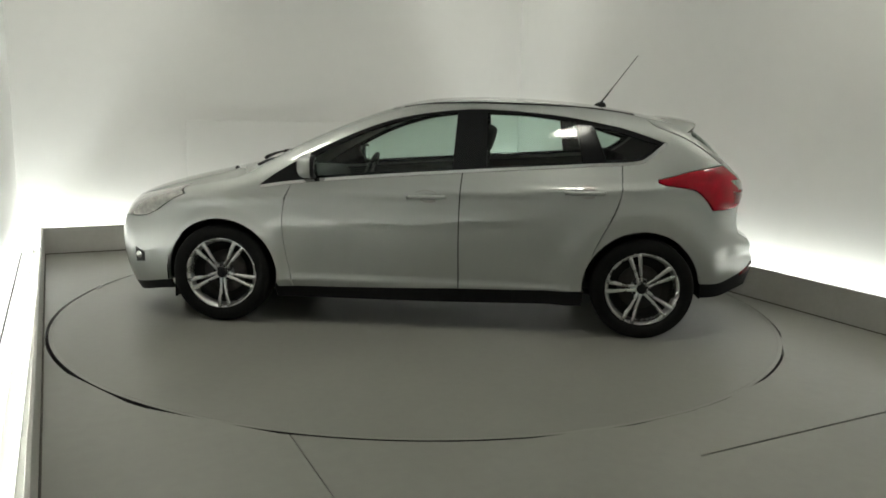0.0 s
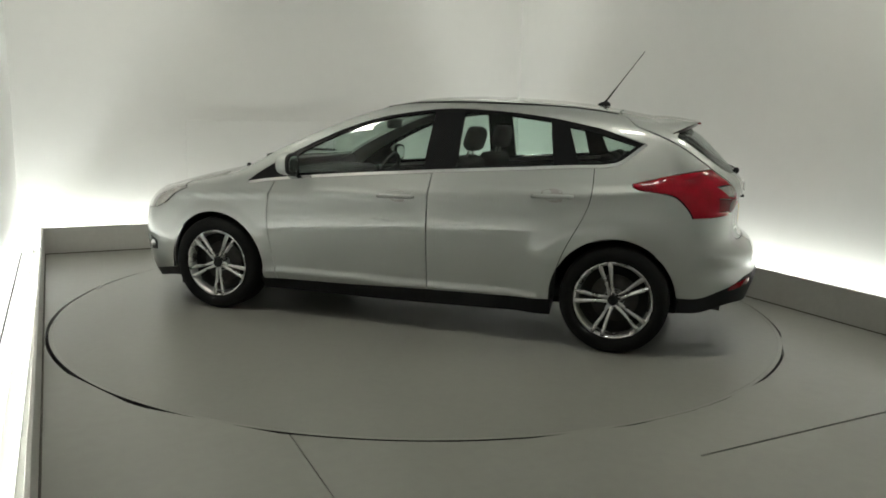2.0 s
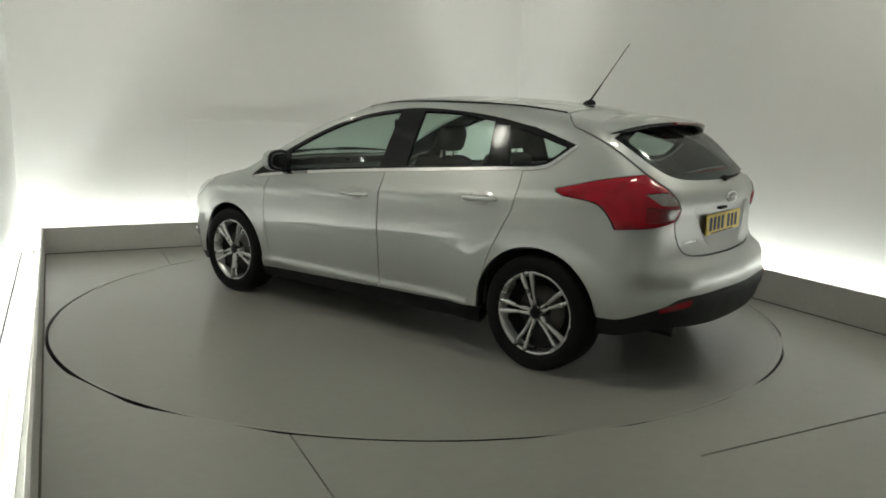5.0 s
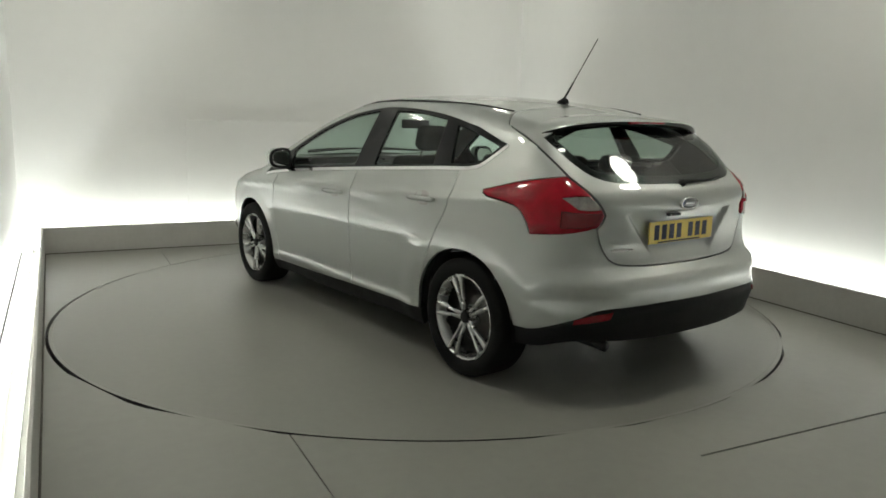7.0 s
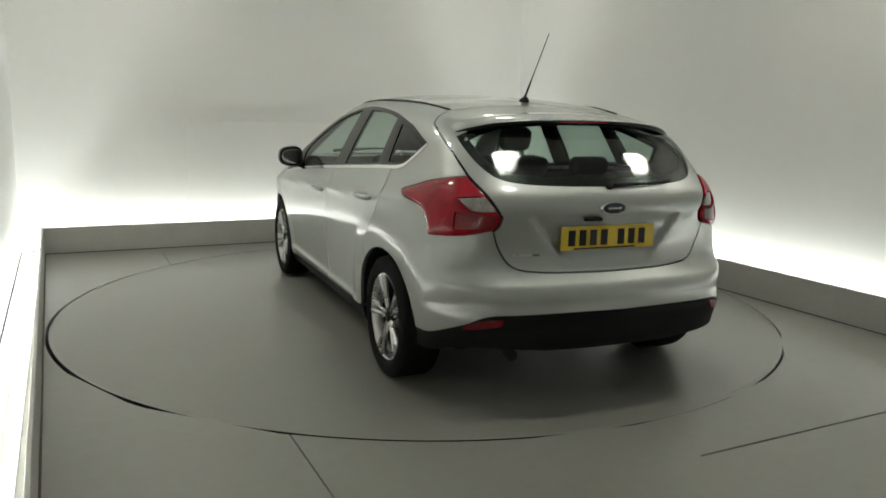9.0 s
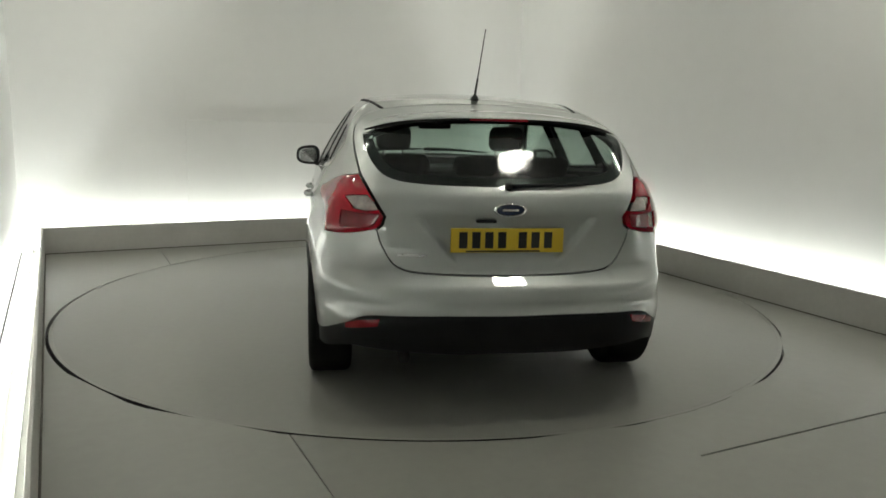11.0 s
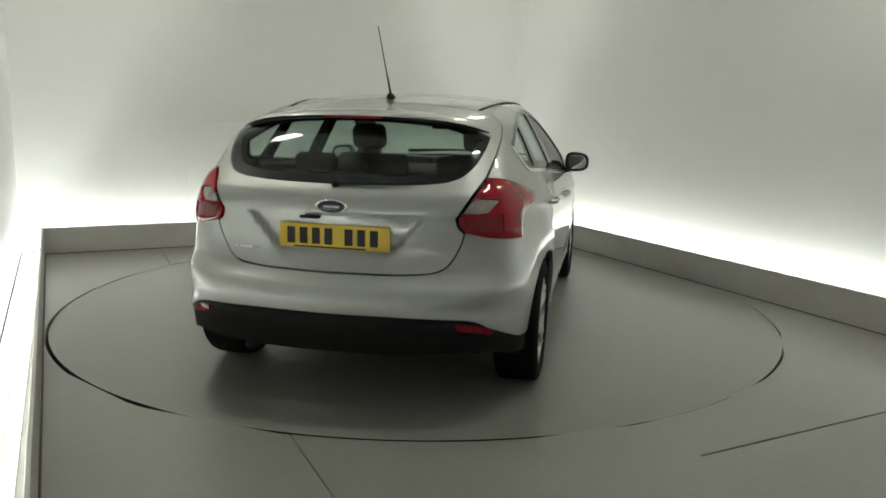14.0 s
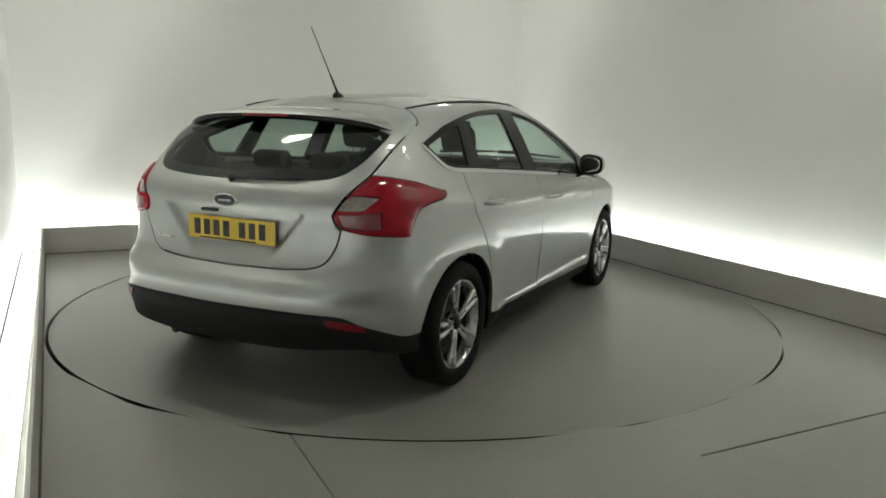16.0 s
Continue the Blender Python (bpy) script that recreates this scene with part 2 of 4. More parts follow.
def inside(poly, q):
    """Even-odd test of points q (n,2) in a polygon (m,2)."""
    poly, q = np.asarray(poly), np.asarray(q)
    a, b = poly, np.roll(poly, -1, 0)
    hit = np.zeros(len(q), bool)
    for (x0, y0), (x1, y1) in zip(a, b):
        if y0 == y1:
            continue
        c = (y0 > q[:, 1]) != (y1 > q[:, 1])
        hit ^= c & (q[:, 0] < (x1 - x0) * (q[:, 1] - y0) / (y1 - y0) + x0)
    return hit


def triangles(outlines, extra=()):
    """Constrained triangulation of outlines[0] less the other outlines: points and triangles."""
    from mathutils.geometry import delaunay_2d_cdt
    pts, edges = [], []
    for o in outlines:
        k = len(pts)
        pts += [Vector((float(x), float(y))) for x, y in o]
        edges += [(k + i, k + (i + 1) % len(o)) for i in range(len(o))]
    pts += [Vector((float(x), float(y))) for x, y in extra]
    v, e, f, *_ = delaunay_2d_cdt(pts, edges, [], 0, 1e-7)
    v = np.array([(p.x, p.y) for p in v])
    f = np.array([t for t in f if len(t) == 3])
    c = v[f].mean(1)
    keep = inside(outlines[0], c)
    for h in outlines[1:]:
        keep &= ~inside(h, c)
    return v, f[keep]


def flat_panel(bm, outer, ring, depth=0.04):
    """A board with its top at z = 0, less the disc inside ring."""
    from mathutils.geometry import delaunay_2d_cdt
    pts = [Vector(p) for p in outer] + [Vector(p) for p in ring]
    edges = [(i, (i + 1) % 4) for i in range(4)] + [(4 + i, 4 + (i + 1) % len(ring)) for i in range(len(ring))]
    v, e, f, *_ = delaunay_2d_cdt(pts, edges, [], 0, 1e-7)
    vs = [bm.verts.new((p.x, p.y, 0)) for p in v]
    for t in f:
        c = sum((v[i] for i in t), Vector((0, 0))) / len(t)
        if outer[0][0] < c.x < outer[1][0] and outer[0][1] < c.y < outer[2][1] and (not ring or c.length > RING - 0.0055):
            bm.faces.new([vs[i] for i in t])
    bmesh.ops.delete(bm, geom=[w for w in bm.verts if not w.link_faces], context="VERTS")
    r = bmesh.ops.extrude_face_region(bm, geom=bm.faces[:])
    bmesh.ops.translate(bm, verts=[g for g in r["geom"] if isinstance(g, bmesh.types.BMVert)], vec=(0, 0, -depth))


build_booth()
turntable = part("turntable", deck(RING - 0.031, seg=240), M_DECK)
part("edge_ring", lathe([(RING - 0.030, 0.0), (RING - 0.008, 0.0), (RING - 0.008, -0.045), (RING - 0.030, -0.045)], 240, True), M_FLOOR, turntable, "painted steel edge").matrix_basis = pose(0, 0, 0, 90, 0, 0)
# added black ring stands in for the shade down in the open joint
part("joint_shade_ring", lathe([(RING - 0.0078, -0.0008), (RING - 0.006, -0.0008), (RING - 0.006, -0.045), (RING - 0.0078, -0.045)], 240, True), M_BLACK, turntable, "black ring added for the shade inside the joint").matrix_basis = pose(0, 0, 0, 90, 0, 0)
tagged(turntable, "round grey painted turntable flush with the floor", "turntable")


# ---------------------------------------------------------------- the car's outer skin
def curve(pairs):
    """A smooth curve through (x, y) pairs, straight beyond its ends."""
    xs, ys = np.array(sorted(pairs)).T
    sl = np.diff(ys) / np.diff(xs)
    m = np.concatenate([[sl[0]], (sl[1:] + sl[:-1]) / 2, [sl[-1]]])

    def at(x):
        x = np.asarray(x, float)
        i = np.clip(np.searchsorted(xs, x) - 1, 0, len(xs) - 2)
        h = xs[i + 1] - xs[i]
        t = np.clip((x - xs[i]) / h, 0, 1)
        y = ((1 + 2 * t) * (1 - t) ** 2 * ys[i] + t * (1 - t) ** 2 * h * m[i] + t * t * (3 - 2 * t) * ys[i + 1] + t * t * (t - 1) * h * m[i + 1])
        return y + np.where(x < xs[0], (x - xs[0]) * m[0], 0) + np.where(x > xs[-1], (x - xs[-1]) * m[-1], 0)
    return at


# half width by height; loss of width towards tail and nose; rear, front and top outlines on the centre line
WIDTH = curve([(0.10, 0.80), (0.17, 0.835), (0.25, 0.868), (0.335, 0.877), (0.42, 0.885), (0.55, 0.895), (0.70, 0.900), (0.82, 0.893), (0.90, 0.877),
               (0.97, 0.850), (1.03, 0.822), (1.20, 0.737), (1.36, 0.645), (1.46, 0.575)])
TAIL_LOSS = curve([(-2.3, 0.30), (-2.0, 0.165), (-1.8, 0.098), (-1.6, 0.055), (-1.35, 0.022), (-1.0, 0.0), (-0.8, 0.0)])
TAIL_BY_Z = curve([(0.2, 0.72), (0.5, 0.85), (0.8, 1.15), (1.0, 1.3), (1.4, 1.0)])
NOSE_LOSS = curve([(0.8, 0.0), (1.0, 0.0), (1.4, 0.012), (1.7, 0.05), (1.95, 0.115), (2.2, 0.23)])
REAR = curve([(0.15, -1.94), (0.22, -2.03), (0.28, -2.085), (0.36, -2.115), (0.455, -2.14), (0.50, -2.12), (0.56, -2.113), (0.61, -2.085), (0.645, -2.03), (0.70, -2.008),
              (0.85, -2.008), (0.95, -2.015), (1.0, -1.995), (1.04, -1.955), (1.12, -1.875), (1.22, -1.775), (1.32, -1.66), (1.40, -1.56)])
FRONT = curve([(0.1, 2.10), (0.2, 2.16), (0.35, 2.21), (0.5, 2.225), (0.62, 2.20), (0.75, 2.13)])
TOP = curve([(2.25, 0.66), (2.1, 0.755), (1.95, 0.82), (1.72, 0.885), (1.42, 0.955), (1.22, 1.0), (0.90, 1.158), (0.56, 1.304), (0.32, 1.388),
             (0.09, 1.444), (-0.27, 1.471), (-0.63, 1.465), (-1.03, 1.435), (-1.40, 1.376), (-1.70, 1.315)])
ARCHES = ((1.324, 0.308), (-1.315, 0.312))
ARCH_R = 0.360


def smax(a, b, k):
    h = np.maximum(k - np.abs(a - b), 0) / k
    return np.maximum(a, b) + h * h * k / 4


def step(x):
    t = np.clip(x, 0, 1)
    return t * t * (3 - 2 * t)


def skin(p):
    """Below zero inside the car's skin, above zero outside it."""
    x, y, z = p[..., 0], np.abs(p[..., 1]), p[..., 2]
    w = WIDTH(z) * (1 - TAIL_LOSS(x) * TAIL_BY_Z(z) * (x < -0.8)) * (1 - NOSE_LOSS(x) * (x > 0.8))
    for cx, cz in ARCHES:  # flared arches
        d = np.hypot(x - cx, z - cz)
        reach, lip, soft = (0.45, 0.007, 0.08) if cx > 0 else (0.60, 0.017, 0.15)
        w = w + lip * step((reach - d) / soft) * step((0.88 - z) / 0.12)
    w = w + 0.010 * np.exp(-((z - (0.86 - 0.05 * x)) / 0.025) ** 2) * step((1.9 - np.abs(x)) / 0.4)
    w = w + 0.011 * np.exp(-((z - 0.292) / 0.022) ** 2) * step((1.0 - np.abs(x)) / 0.15)
    dent = step((0.43 - (0.90 - z) * 0.85 - y) / 0.05) * step((0.905 - z) / 0.012) * step((z - 0.66) / 0.09)
    rear = REAR(z) + 0.19 * y * y + 0.030 * dent - x
    front = x - (FRONT(z) - 0.33 * y * y)
    top = 0.93 * (z - (TOP(x) - 0.115 * y * y))
    f = smax(y - w, rear, 0.16 + 0.11 * step((0.66 - z) / 0.16))
    f = smax(f, front, 0.20)
    return smax(f, top, 0.075)


def march(o, d, far=2.6):
    """Where rays from inside leave the skin."""
    lo, hi = np.full(len(o), 0.05), np.full(len(o), far)
    for _ in range(34):
        mid = (lo + hi) / 2
        out = skin(o + mid[:, None] * d) > 0
        hi, lo = np.where(out, mid, hi), np.where(out, lo, mid)
    return o + lo[:, None] * d


def normals(p):
    h = 0.004
    g = np.stack([skin(p + e) - skin(p - e) for e in np.eye(3) * h], -1)
    return g / np.linalg.norm(g, axis=-1, keepdims=True)


CENTRE = {"rear": np.array((-0.4, 0, 0.75)), "front": np.array((0.4, 0, 0.6)), "mid": np.array((0, 0, 0.55))}


def to_chart(p, chart):
    d = p - CENTRE[chart]
    if chart == "mid":
        return np.stack([p[:, 0], 0.85 * np.arctan2(d[:, 2], d[:, 1])], -1)
    s = -1 if chart == "rear" else 1
    return np.stack([1.4 * np.arctan2(d[:, 1], s * d[:, 0]), 1.4 * np.arctan2(d[:, 2], np.hypot(d[:, 0], d[:, 1]))], -1)


def from_chart(q, chart):
    if chart == "mid":
        a = q[:, 1] / 0.85
        o = np.stack([q[:, 0], 0 * a, 0 * a + 0.55], -1)
        d = np.stack([0 * a, np.cos(a), np.sin(a)], -1)
    else:
        a, e = q[:, 0] / 1.4, q[:, 1] / 1.4
        s = -1 if chart == "rear" else 1
        d = np.stack([s * np.cos(a) * np.cos(e), np.sin(a) * np.cos(e), np.sin(e)], -1)
        o = np.repeat(CENTRE[chart][None], len(q), 0)
    return march(o, d)


def on_skin(spec):
    """('s', x, z) on the side, ('r', y, z) on the tail, ('f', y, z) on the nose, ('t', x, y) on top."""
    k, a, b = spec
    o, d = {"s": ((a, 0, b), (0, 1, 0)), "r": ((-1.0, a, b), (-1, 0, 0)), "f": ((1.0, a, b), (1, 0, 0)), "t": ((a, b, 0.55), (0, 0, 1))}[k]
    return march(np.array([o], float), np.array([d], float))[0]


def smooth_line(q, ds=0.018):
    """Catmull-Rom through chart points."""
    q = np.asarray(q)
    if len(q) == 2:
        n = max(1, int(np.linalg.norm(q[1] - q[0]) / ds))
        return [q[0] + (q[1] - q[0]) * i / n for i in range(n)]
    e = np.vstack([2 * q[0] - q[1], q, 2 * q[-1] - q[-2]])
    out = []
    for i in range(1, len(e) - 2):
        a, b, c, d = e[i - 1:i + 3]
        n = max(1, int(np.linalg.norm(c - b) / ds))
        for t in np.arange(n) / n:
            out.append(0.5 * (2 * b + (c - a) * t + (2 * a - 5 * b + 4 * c - d) * t * t + (3 * b - a - 3 * c + d) * t ** 3))
    return out


def outline(lines, chart):
    q = []
    for line in lines:
        p = np.array([on_skin(s) for s in line])
        q += smooth_line(to_chart(p, chart))
    q = np.array(q)
    keep = np.linalg.norm(q - np.roll(q, 1, 0), axis=1) > 1e-4
    return q[keep]


def mirrored(lines, chart):
    """Both halves of an outline whose left half runs from the centre line to the centre line."""
    q = outline(lines, chart)
    last = to_chart(np.array([on_skin(lines[-1][-1])]), chart)
    q = np.vstack([q, last])
    if chart == "mid":
        m = q * (1, -1) + (0, 0.85 * math.pi)
    else:
        m = q * (-1, 1)
    return np.vstack([q, m[::-1][1:-1]])


def inset(q, g):
    """Shrinks (or grows) a closed outline by g."""
    a = np.roll(q, 1, 0) - q
    b = np.roll(q, -1, 0) - q
    a /= np.linalg.norm(a, axis=1, keepdims=True)
    b /= np.linalg.norm(b, axis=1, keepdims=True)
    t = b - a
    t /= np.linalg.norm(t, axis=1, keepdims=True) + 1e-9
    n = np.stack([-t[:, 1], t[:, 0]], -1)
    area = np.sum(q[:, 0] * np.roll(q[:, 1], -1) - q[:, 1] * np.roll(q[:, 0], -1))
    return q + n * g * (1 if area > 0 else -1)


def panel(name, out, chart, mat, parent, holes=(), gap=0.0022, off=0.0, depth=0.02, step_=0.03, side=1, label="", hole_gap=None, bulge=0.0):
    """A sheet that follows the skin inside an outline, with turned-in edges."""
    loops = [inset(out, gap)] + [inset(h, -(gap if hole_gap is None else hole_gap)) for h in holes]
    lo, hi = loops[0].min(0), loops[0].max(0)
    gx, gy = np.meshgrid(np.arange(lo[0], hi[0], step_), np.arange(lo[1], hi[1], step_))
    gx[::2] += step_ / 2
    g = np.stack([gx.ravel(), gy.ravel()], -1)
    g = g[inside(loops[0], g)]
    for h in loops[1:]:
        g = g[~inside(h, g)]
    edge = np.vstack(loops)
    if len(g):
        d = np.sqrt(((g[:, None] - edge[None]) ** 2).sum(-1)).min(1)
        g = g[d > step_ * 0.45]
    v, f = triangles(loops, g)
    p = from_chart(v, chart)
    n = normals(p)
    rise = np.full(len(v), off)
    if bulge:  # rounds the sheet off towards its outer edge
        away = np.sqrt(((v[:, None] - loops[0][None]) ** 2).sum(-1)).min(1)
        rise = off + bulge * np.sin(0.5 * np.pi * np.clip(away / 0.045, 0, 1))
    p = p + rise[:, None] * n
    used = np.unique(f)
    remap = -np.ones(len(v), int)
    remap[used] = np.arange(len(used))
    p, n, f = p[used], n[used], remap[f]
    # face winding outwards
    fn = np.cross(p[f[:, 1]] - p[f[:, 0]], p[f[:, 2]] - p[f[:, 0]])
    flip = (fn * n[f[:, 0]]).sum(1) < 0
    f[flip] = f[flip][:, ::-1]
    # boundary edges, turned in with a small rounded lip
    count = {}
    for t in f:
        for a, b in ((t[0], t[1]), (t[1], t[2]), (t[2], t[0])):
            count[(a, b)] = 1
    rim = [(a, b) for a, b in count if (b, a) not in count]
    ids = sorted({i for e in rim for i in e})
    k = {i: j for j, i in enumerate(ids)}
    base = len(p)
    extra_v = np.vstack([p[ids], p[ids] - depth * n[ids]])
    faces = [tuple(t) for t in f]
    m = len(ids)
    for a, b in rim:
        faces.append((base + k[b], base + k[a], base + m + k[a], base + m + k[b]))
    allv = np.vstack([p, extra_v])
    alln = np.vstack([n, np.zeros_like(extra_v)])
    if side < 0:
        allv[:, 1] *= -1
        alln[:, 1] *= -1
        faces = [t[::-1] for t in faces]
    me = bpy.data.meshes.new(name)
    me.from_pydata(allv.tolist(), [], [[int(i) for i in t] for t in faces])
    me.shade_smooth()
    if not bulge:
        me.normals_split_custom_set_from_vertices([tuple(x) for x in alln])
    me.materials.append(mat)
    ob = new(name, me)
    ob.parent = parent
    return tagged(ob, label)


def arc(cx, cz, r, a0, a1, n=9):
    return [("s", cx + r * math.cos(math.radians(a0 + (a1 - a0) * i / (n - 1))), cz + r * math.sin(math.radians(a0 + (a1 - a0) * i / (n - 1)))) for i in range(n)]


def S(*xz):
    return [("s", x, z) for x, z in xz]


def R(*yz):
    return [("r", y, z) for y, z in yz]


def T(*xy):
    return [("t", x, y) for x, y in xy]


def dense(line, n=5):
    """More points on a smooth line whose points are all of one kind."""
    k = line[0][0]
    q = np.array([p[1:] for p in line])
    e = np.vstack([2 * q[0] - q[1], q, 2 * q[-1] - q[-2]])
    out = []
    for i in range(1, len(e) - 2):
        a, b, c, d = e[i - 1:i + 3]
        for t in np.arange(n) / n:
            x, z = 0.5 * (2 * b + (c - a) * t + (2 * a - 5 * b + 4 * c - d) * t * t + (3 * b - a - 3 * c + d) * t ** 3)
            out.append((k, float(x), float(z)))
    return out + [line[-1]]


car = new("car")
tagged(car, "silver five-door hatchback with black lower trim standing on the turntable", "car")

# shared lines of the left side
BELT_F = S((0.86, 0.913), (0.43, 0.957), (0.10, 0.985), (-0.20, 1.008))
BELT_R = S((-0.20, 1.008), (-0.50, 1.031), (-0.82, 1.053), (-1.17, 1.076))
SEAM_A = S((0.86, 0.245), (0.895, 0.42), (0.92, 0.60), (0.912, 0.76), (0.86, 0.913))
SEAM_B = S((-0.20, 1.008), (-0.188, 0.86), (-0.185, 0.60), (-0.192, 0.272))
SEAM_C = dense(S((-1.17, 1.076), (-1.168, 0.90), (-1.12, 0.76), (-1.04, 0.60), (-0.991, 0.470)))
DLO_TOP = S((-1.44, 1.205), (-1.15, 1.296), (-0.81, 1.354), (-0.466, 1.382), (-0.19, 1.382), (0.16, 1.333), (0.44, 1.245), (0.73, 1.105), (0.95, 0.975), (1.07, 0.888))
DLO_TAIL = S((-1.17, 1.076), (-1.26, 1.086), (-1.32, 1.108), (-1.38, 1.152), (-1.44, 1.205))
DITCH = T((-1.27, 0.515), (-1.0, 0.548), (-0.5, 0.57), (0.0, 0.565), (0.22, 0.555))
SCREEN_SIDE = T((0.22, 0.555), (0.55, 0.605), (0.85, 0.66), (1.06, 0.715))
GATE_SIDE = T((-1.27, 0.515), (-1.31, 0.575)) + S((-1.369, 1.308), (-1.46, 1.272), (-1.561, 1.23)) + R((0.667, 1.13), (0.655, 1.075))
LAMP_IN = R((0.655, 1.075), (0.605, 0.985), (0.552, 0.90))
LAMP_LOW = R((0.552, 0.90), (0.562, 0.865), (0.59, 0.838))
LAMP_TOP = S((-1.385, 0.985), (-1.50, 1.013), (-1.60, 1.040)) + R((0.655, 1.075))
LAMP_BOT = R((0.59, 0.838), (0.70, 0.815)) + S((-1.727, 0.80))
LAMP_FRONT = S((-1.727, 0.80), (-1.69, 0.86), (-1.63, 0.915), (-1.55, 0.937))
LAMP_TIP = S((-1.55, 0.937), (-1.43, 0.950), (-1.39, 0.965), (-1.385, 0.985))
BUMPER_SEAM = S((-1.727, 0.80), (-1.66, 0.775), (-1.605, 0.71), (-1.543, 0.593))
GATE_LOW = R((0.59, 0.838), (0.565, 0.76), (0.50, 0.672), (0.36, 0.645), (0.0, 0.638))
BUMPER_LOW = S((-1.674, 0.357), (-1.80, 0.364)) + R((0.72, 0.430), (0.62, 0.478), (0.35, 0.487), (0.0, 0.487))
rx, rz = ARCHES[1]
REAR_ARC = arc(rx, rz, ARCH_R, 129, 26, 11)


def back(line):
    return line[::-1]


def build_skin():
    for s in (1, -1):
        # doors
        d = panel("front_door", outline([BELT_F, SEAM_B, S((-0.192, 0.272), (0.3, 0.256), (0.86, 0.245)), SEAM_A], "mid"), "mid", M_PAINT, car, side=s, gap=0.0036)
        handle(d, 0.02, 0.845, s)
        panel("door_trim", outline([BELT_F, SEAM_B, S((-0.192, 0.272), (0.3, 0.256), (0.86, 0.245)), SEAM_A], "mid"), "mid", M_TRIM, d, off=-0.07, gap=0.0, step_=0.08, depth=0.005, side=s, label="dark inner door trim")
        d2 = panel("rear_door", outline([BELT_R, SEAM_C, arc(rx, rz, ARCH_R, 26, -3, 4), S((rx + ARCH_R, 0.287), (-0.6, 0.279), (-0.192, 0.272)), back(SEAM_B)], "mid"), "mid", M_PAINT, car, side=s, gap=0.0036)
        handle(d2, -0.945, 0.897, s)
        panel("door_trim", outline([BELT_R, SEAM_C, S((-0.985, 0.46), (-0.97, 0.287)), S((-0.97, 0.287), (-0.192, 0.272)), back(SEAM_B)], "mid"), "mid", M_TRIM, d2, off=-0.07, gap=0.0, step_=0.08, depth=0.005, side=s, label="dark inner door trim")
        panel("sill", outline([S((0.985, 0.243), (0.3, 0.254), (-0.192, 0.270), (-0.972, 0.285)), S((-0.972, 0.285), (-0.96, 0.185)), S((-0.96, 0.185), (0.0, 0.17), (0.97, 0.165)), S((0.97, 0.165), (0.985, 0.243))], "mid"), "mid", M_BLACK, car, side=s, depth=0.12, off=-0.004, label="matt black sill trim")
        # quarter panel, from the rear door round to the tail lamp and up to the roof
        q = outline([DLO_TAIL, DLO_TOP[:2], S((-1.15, 1.296), (-1.15, 1.335)) + T((-1.15, 0.60), (-1.15, 0.533)), T((-1.15, 0.533), (-1.27, 0.515)),
                     GATE_SIDE, back(LAMP_TOP), back(LAMP_TIP), back(LAMP_FRONT), BUMPER_SEAM, REAR_ARC, back(SEAM_C)], "rear")
        panel("quarter_panel", q, "rear", M_PAINT, car, side=s, step_=0.028, gap=0.0015)
        panel("pillar_trim", q, "rear", M_TRIM, car, side=s, off=-0.030, gap=0.012, step_=0.06, depth=0.004, label="dark inner pillar trim")
        panel("quarter_trim", outline([DLO_TAIL[:-1], S((-1.38, 1.152), (-1.6, 0.9)), S((-1.6, 0.9), (-1.54, 0.70)), S((-1.54, 0.70), (-1.04, 0.60)), S((-1.04, 0.60), (-1.17, 1.076))], "rear"), "rear", M_TRIM, car, side=s, off=-0.09, step_=0.08, depth=0.004, gap=0)
        # cant rail and A pillar
        rail = outline([DLO_TOP[1:], S((1.07, 0.888), (1.07, 0.925), (1.07, 0.955)) + T((1.065, 0.76), (1.06, 0.715)), back(SCREEN_SIDE), T((0.22, 0.555), (0.0, 0.565), (-0.5, 0.57), (-1.0, 0.548), (-1.15, 0.533)), T((-1.15, 0.533), (-1.15, 0.60)) + S((-1.15, 1.335), (-1.15, 1.296))], "mid")
        panel("roof_side", rail, "mid", M_PAINT, car, side=s, gap=-0.003, off=-0.0006)
        # side windows
        dlo = outline([S((1.07, 0.888), (0.86, 0.913)), BELT_F, BELT_R, DLO_TAIL, DLO_TOP], "mid")
        hole_f = outline([S((0.70, 0.953), (0.3, 0.986), (-0.135, 1.019)), S((-0.135, 1.019), (-0.150, 1.362)), S((-0.150, 1.362), (0.15, 1.316), (0.42, 1.228), (0.66, 1.112), (0.74, 1.060)), S((0.74, 1.060), (0.70, 0.953))], "mid")
        hole_r = outline([S((-0.345, 1.036), (-0.93, 1.078)), S((-0.93, 1.078), (-0.885, 1.322)), S((-0.885, 1.322), (-0.6, 1.355), (-0.34, 1.363)), S((-0.34, 1.363), (-0.345, 1.036))], "mid")
        hole_q = outline([S((-1.075, 1.092), (-1.26, 1.107), (-1.345, 1.155)), S((-1.345, 1.155), (-1.385, 1.195)), S((-1.385, 1.195), (-1.15, 1.262), (-1.0, 1.292)), S((-1.0, 1.292), (-1.075, 1.092))], "mid")
        fr = panel("window_frame", dlo, "mid", M_GLOSS, car, [hole_f, hole_r, hole_q], side=s, off=-0.003, hole_gap=0.0, label="gloss black window surround")
        for h in (hole_f, hole_r, hole_q):
            g = panel("side_window", h, "mid", M_GLASS, fr, side=s, off=-0.007, depth=0.003, gap=0.001, step_=0.05, label="tinted side window pane")
            g.visible_shadow = False
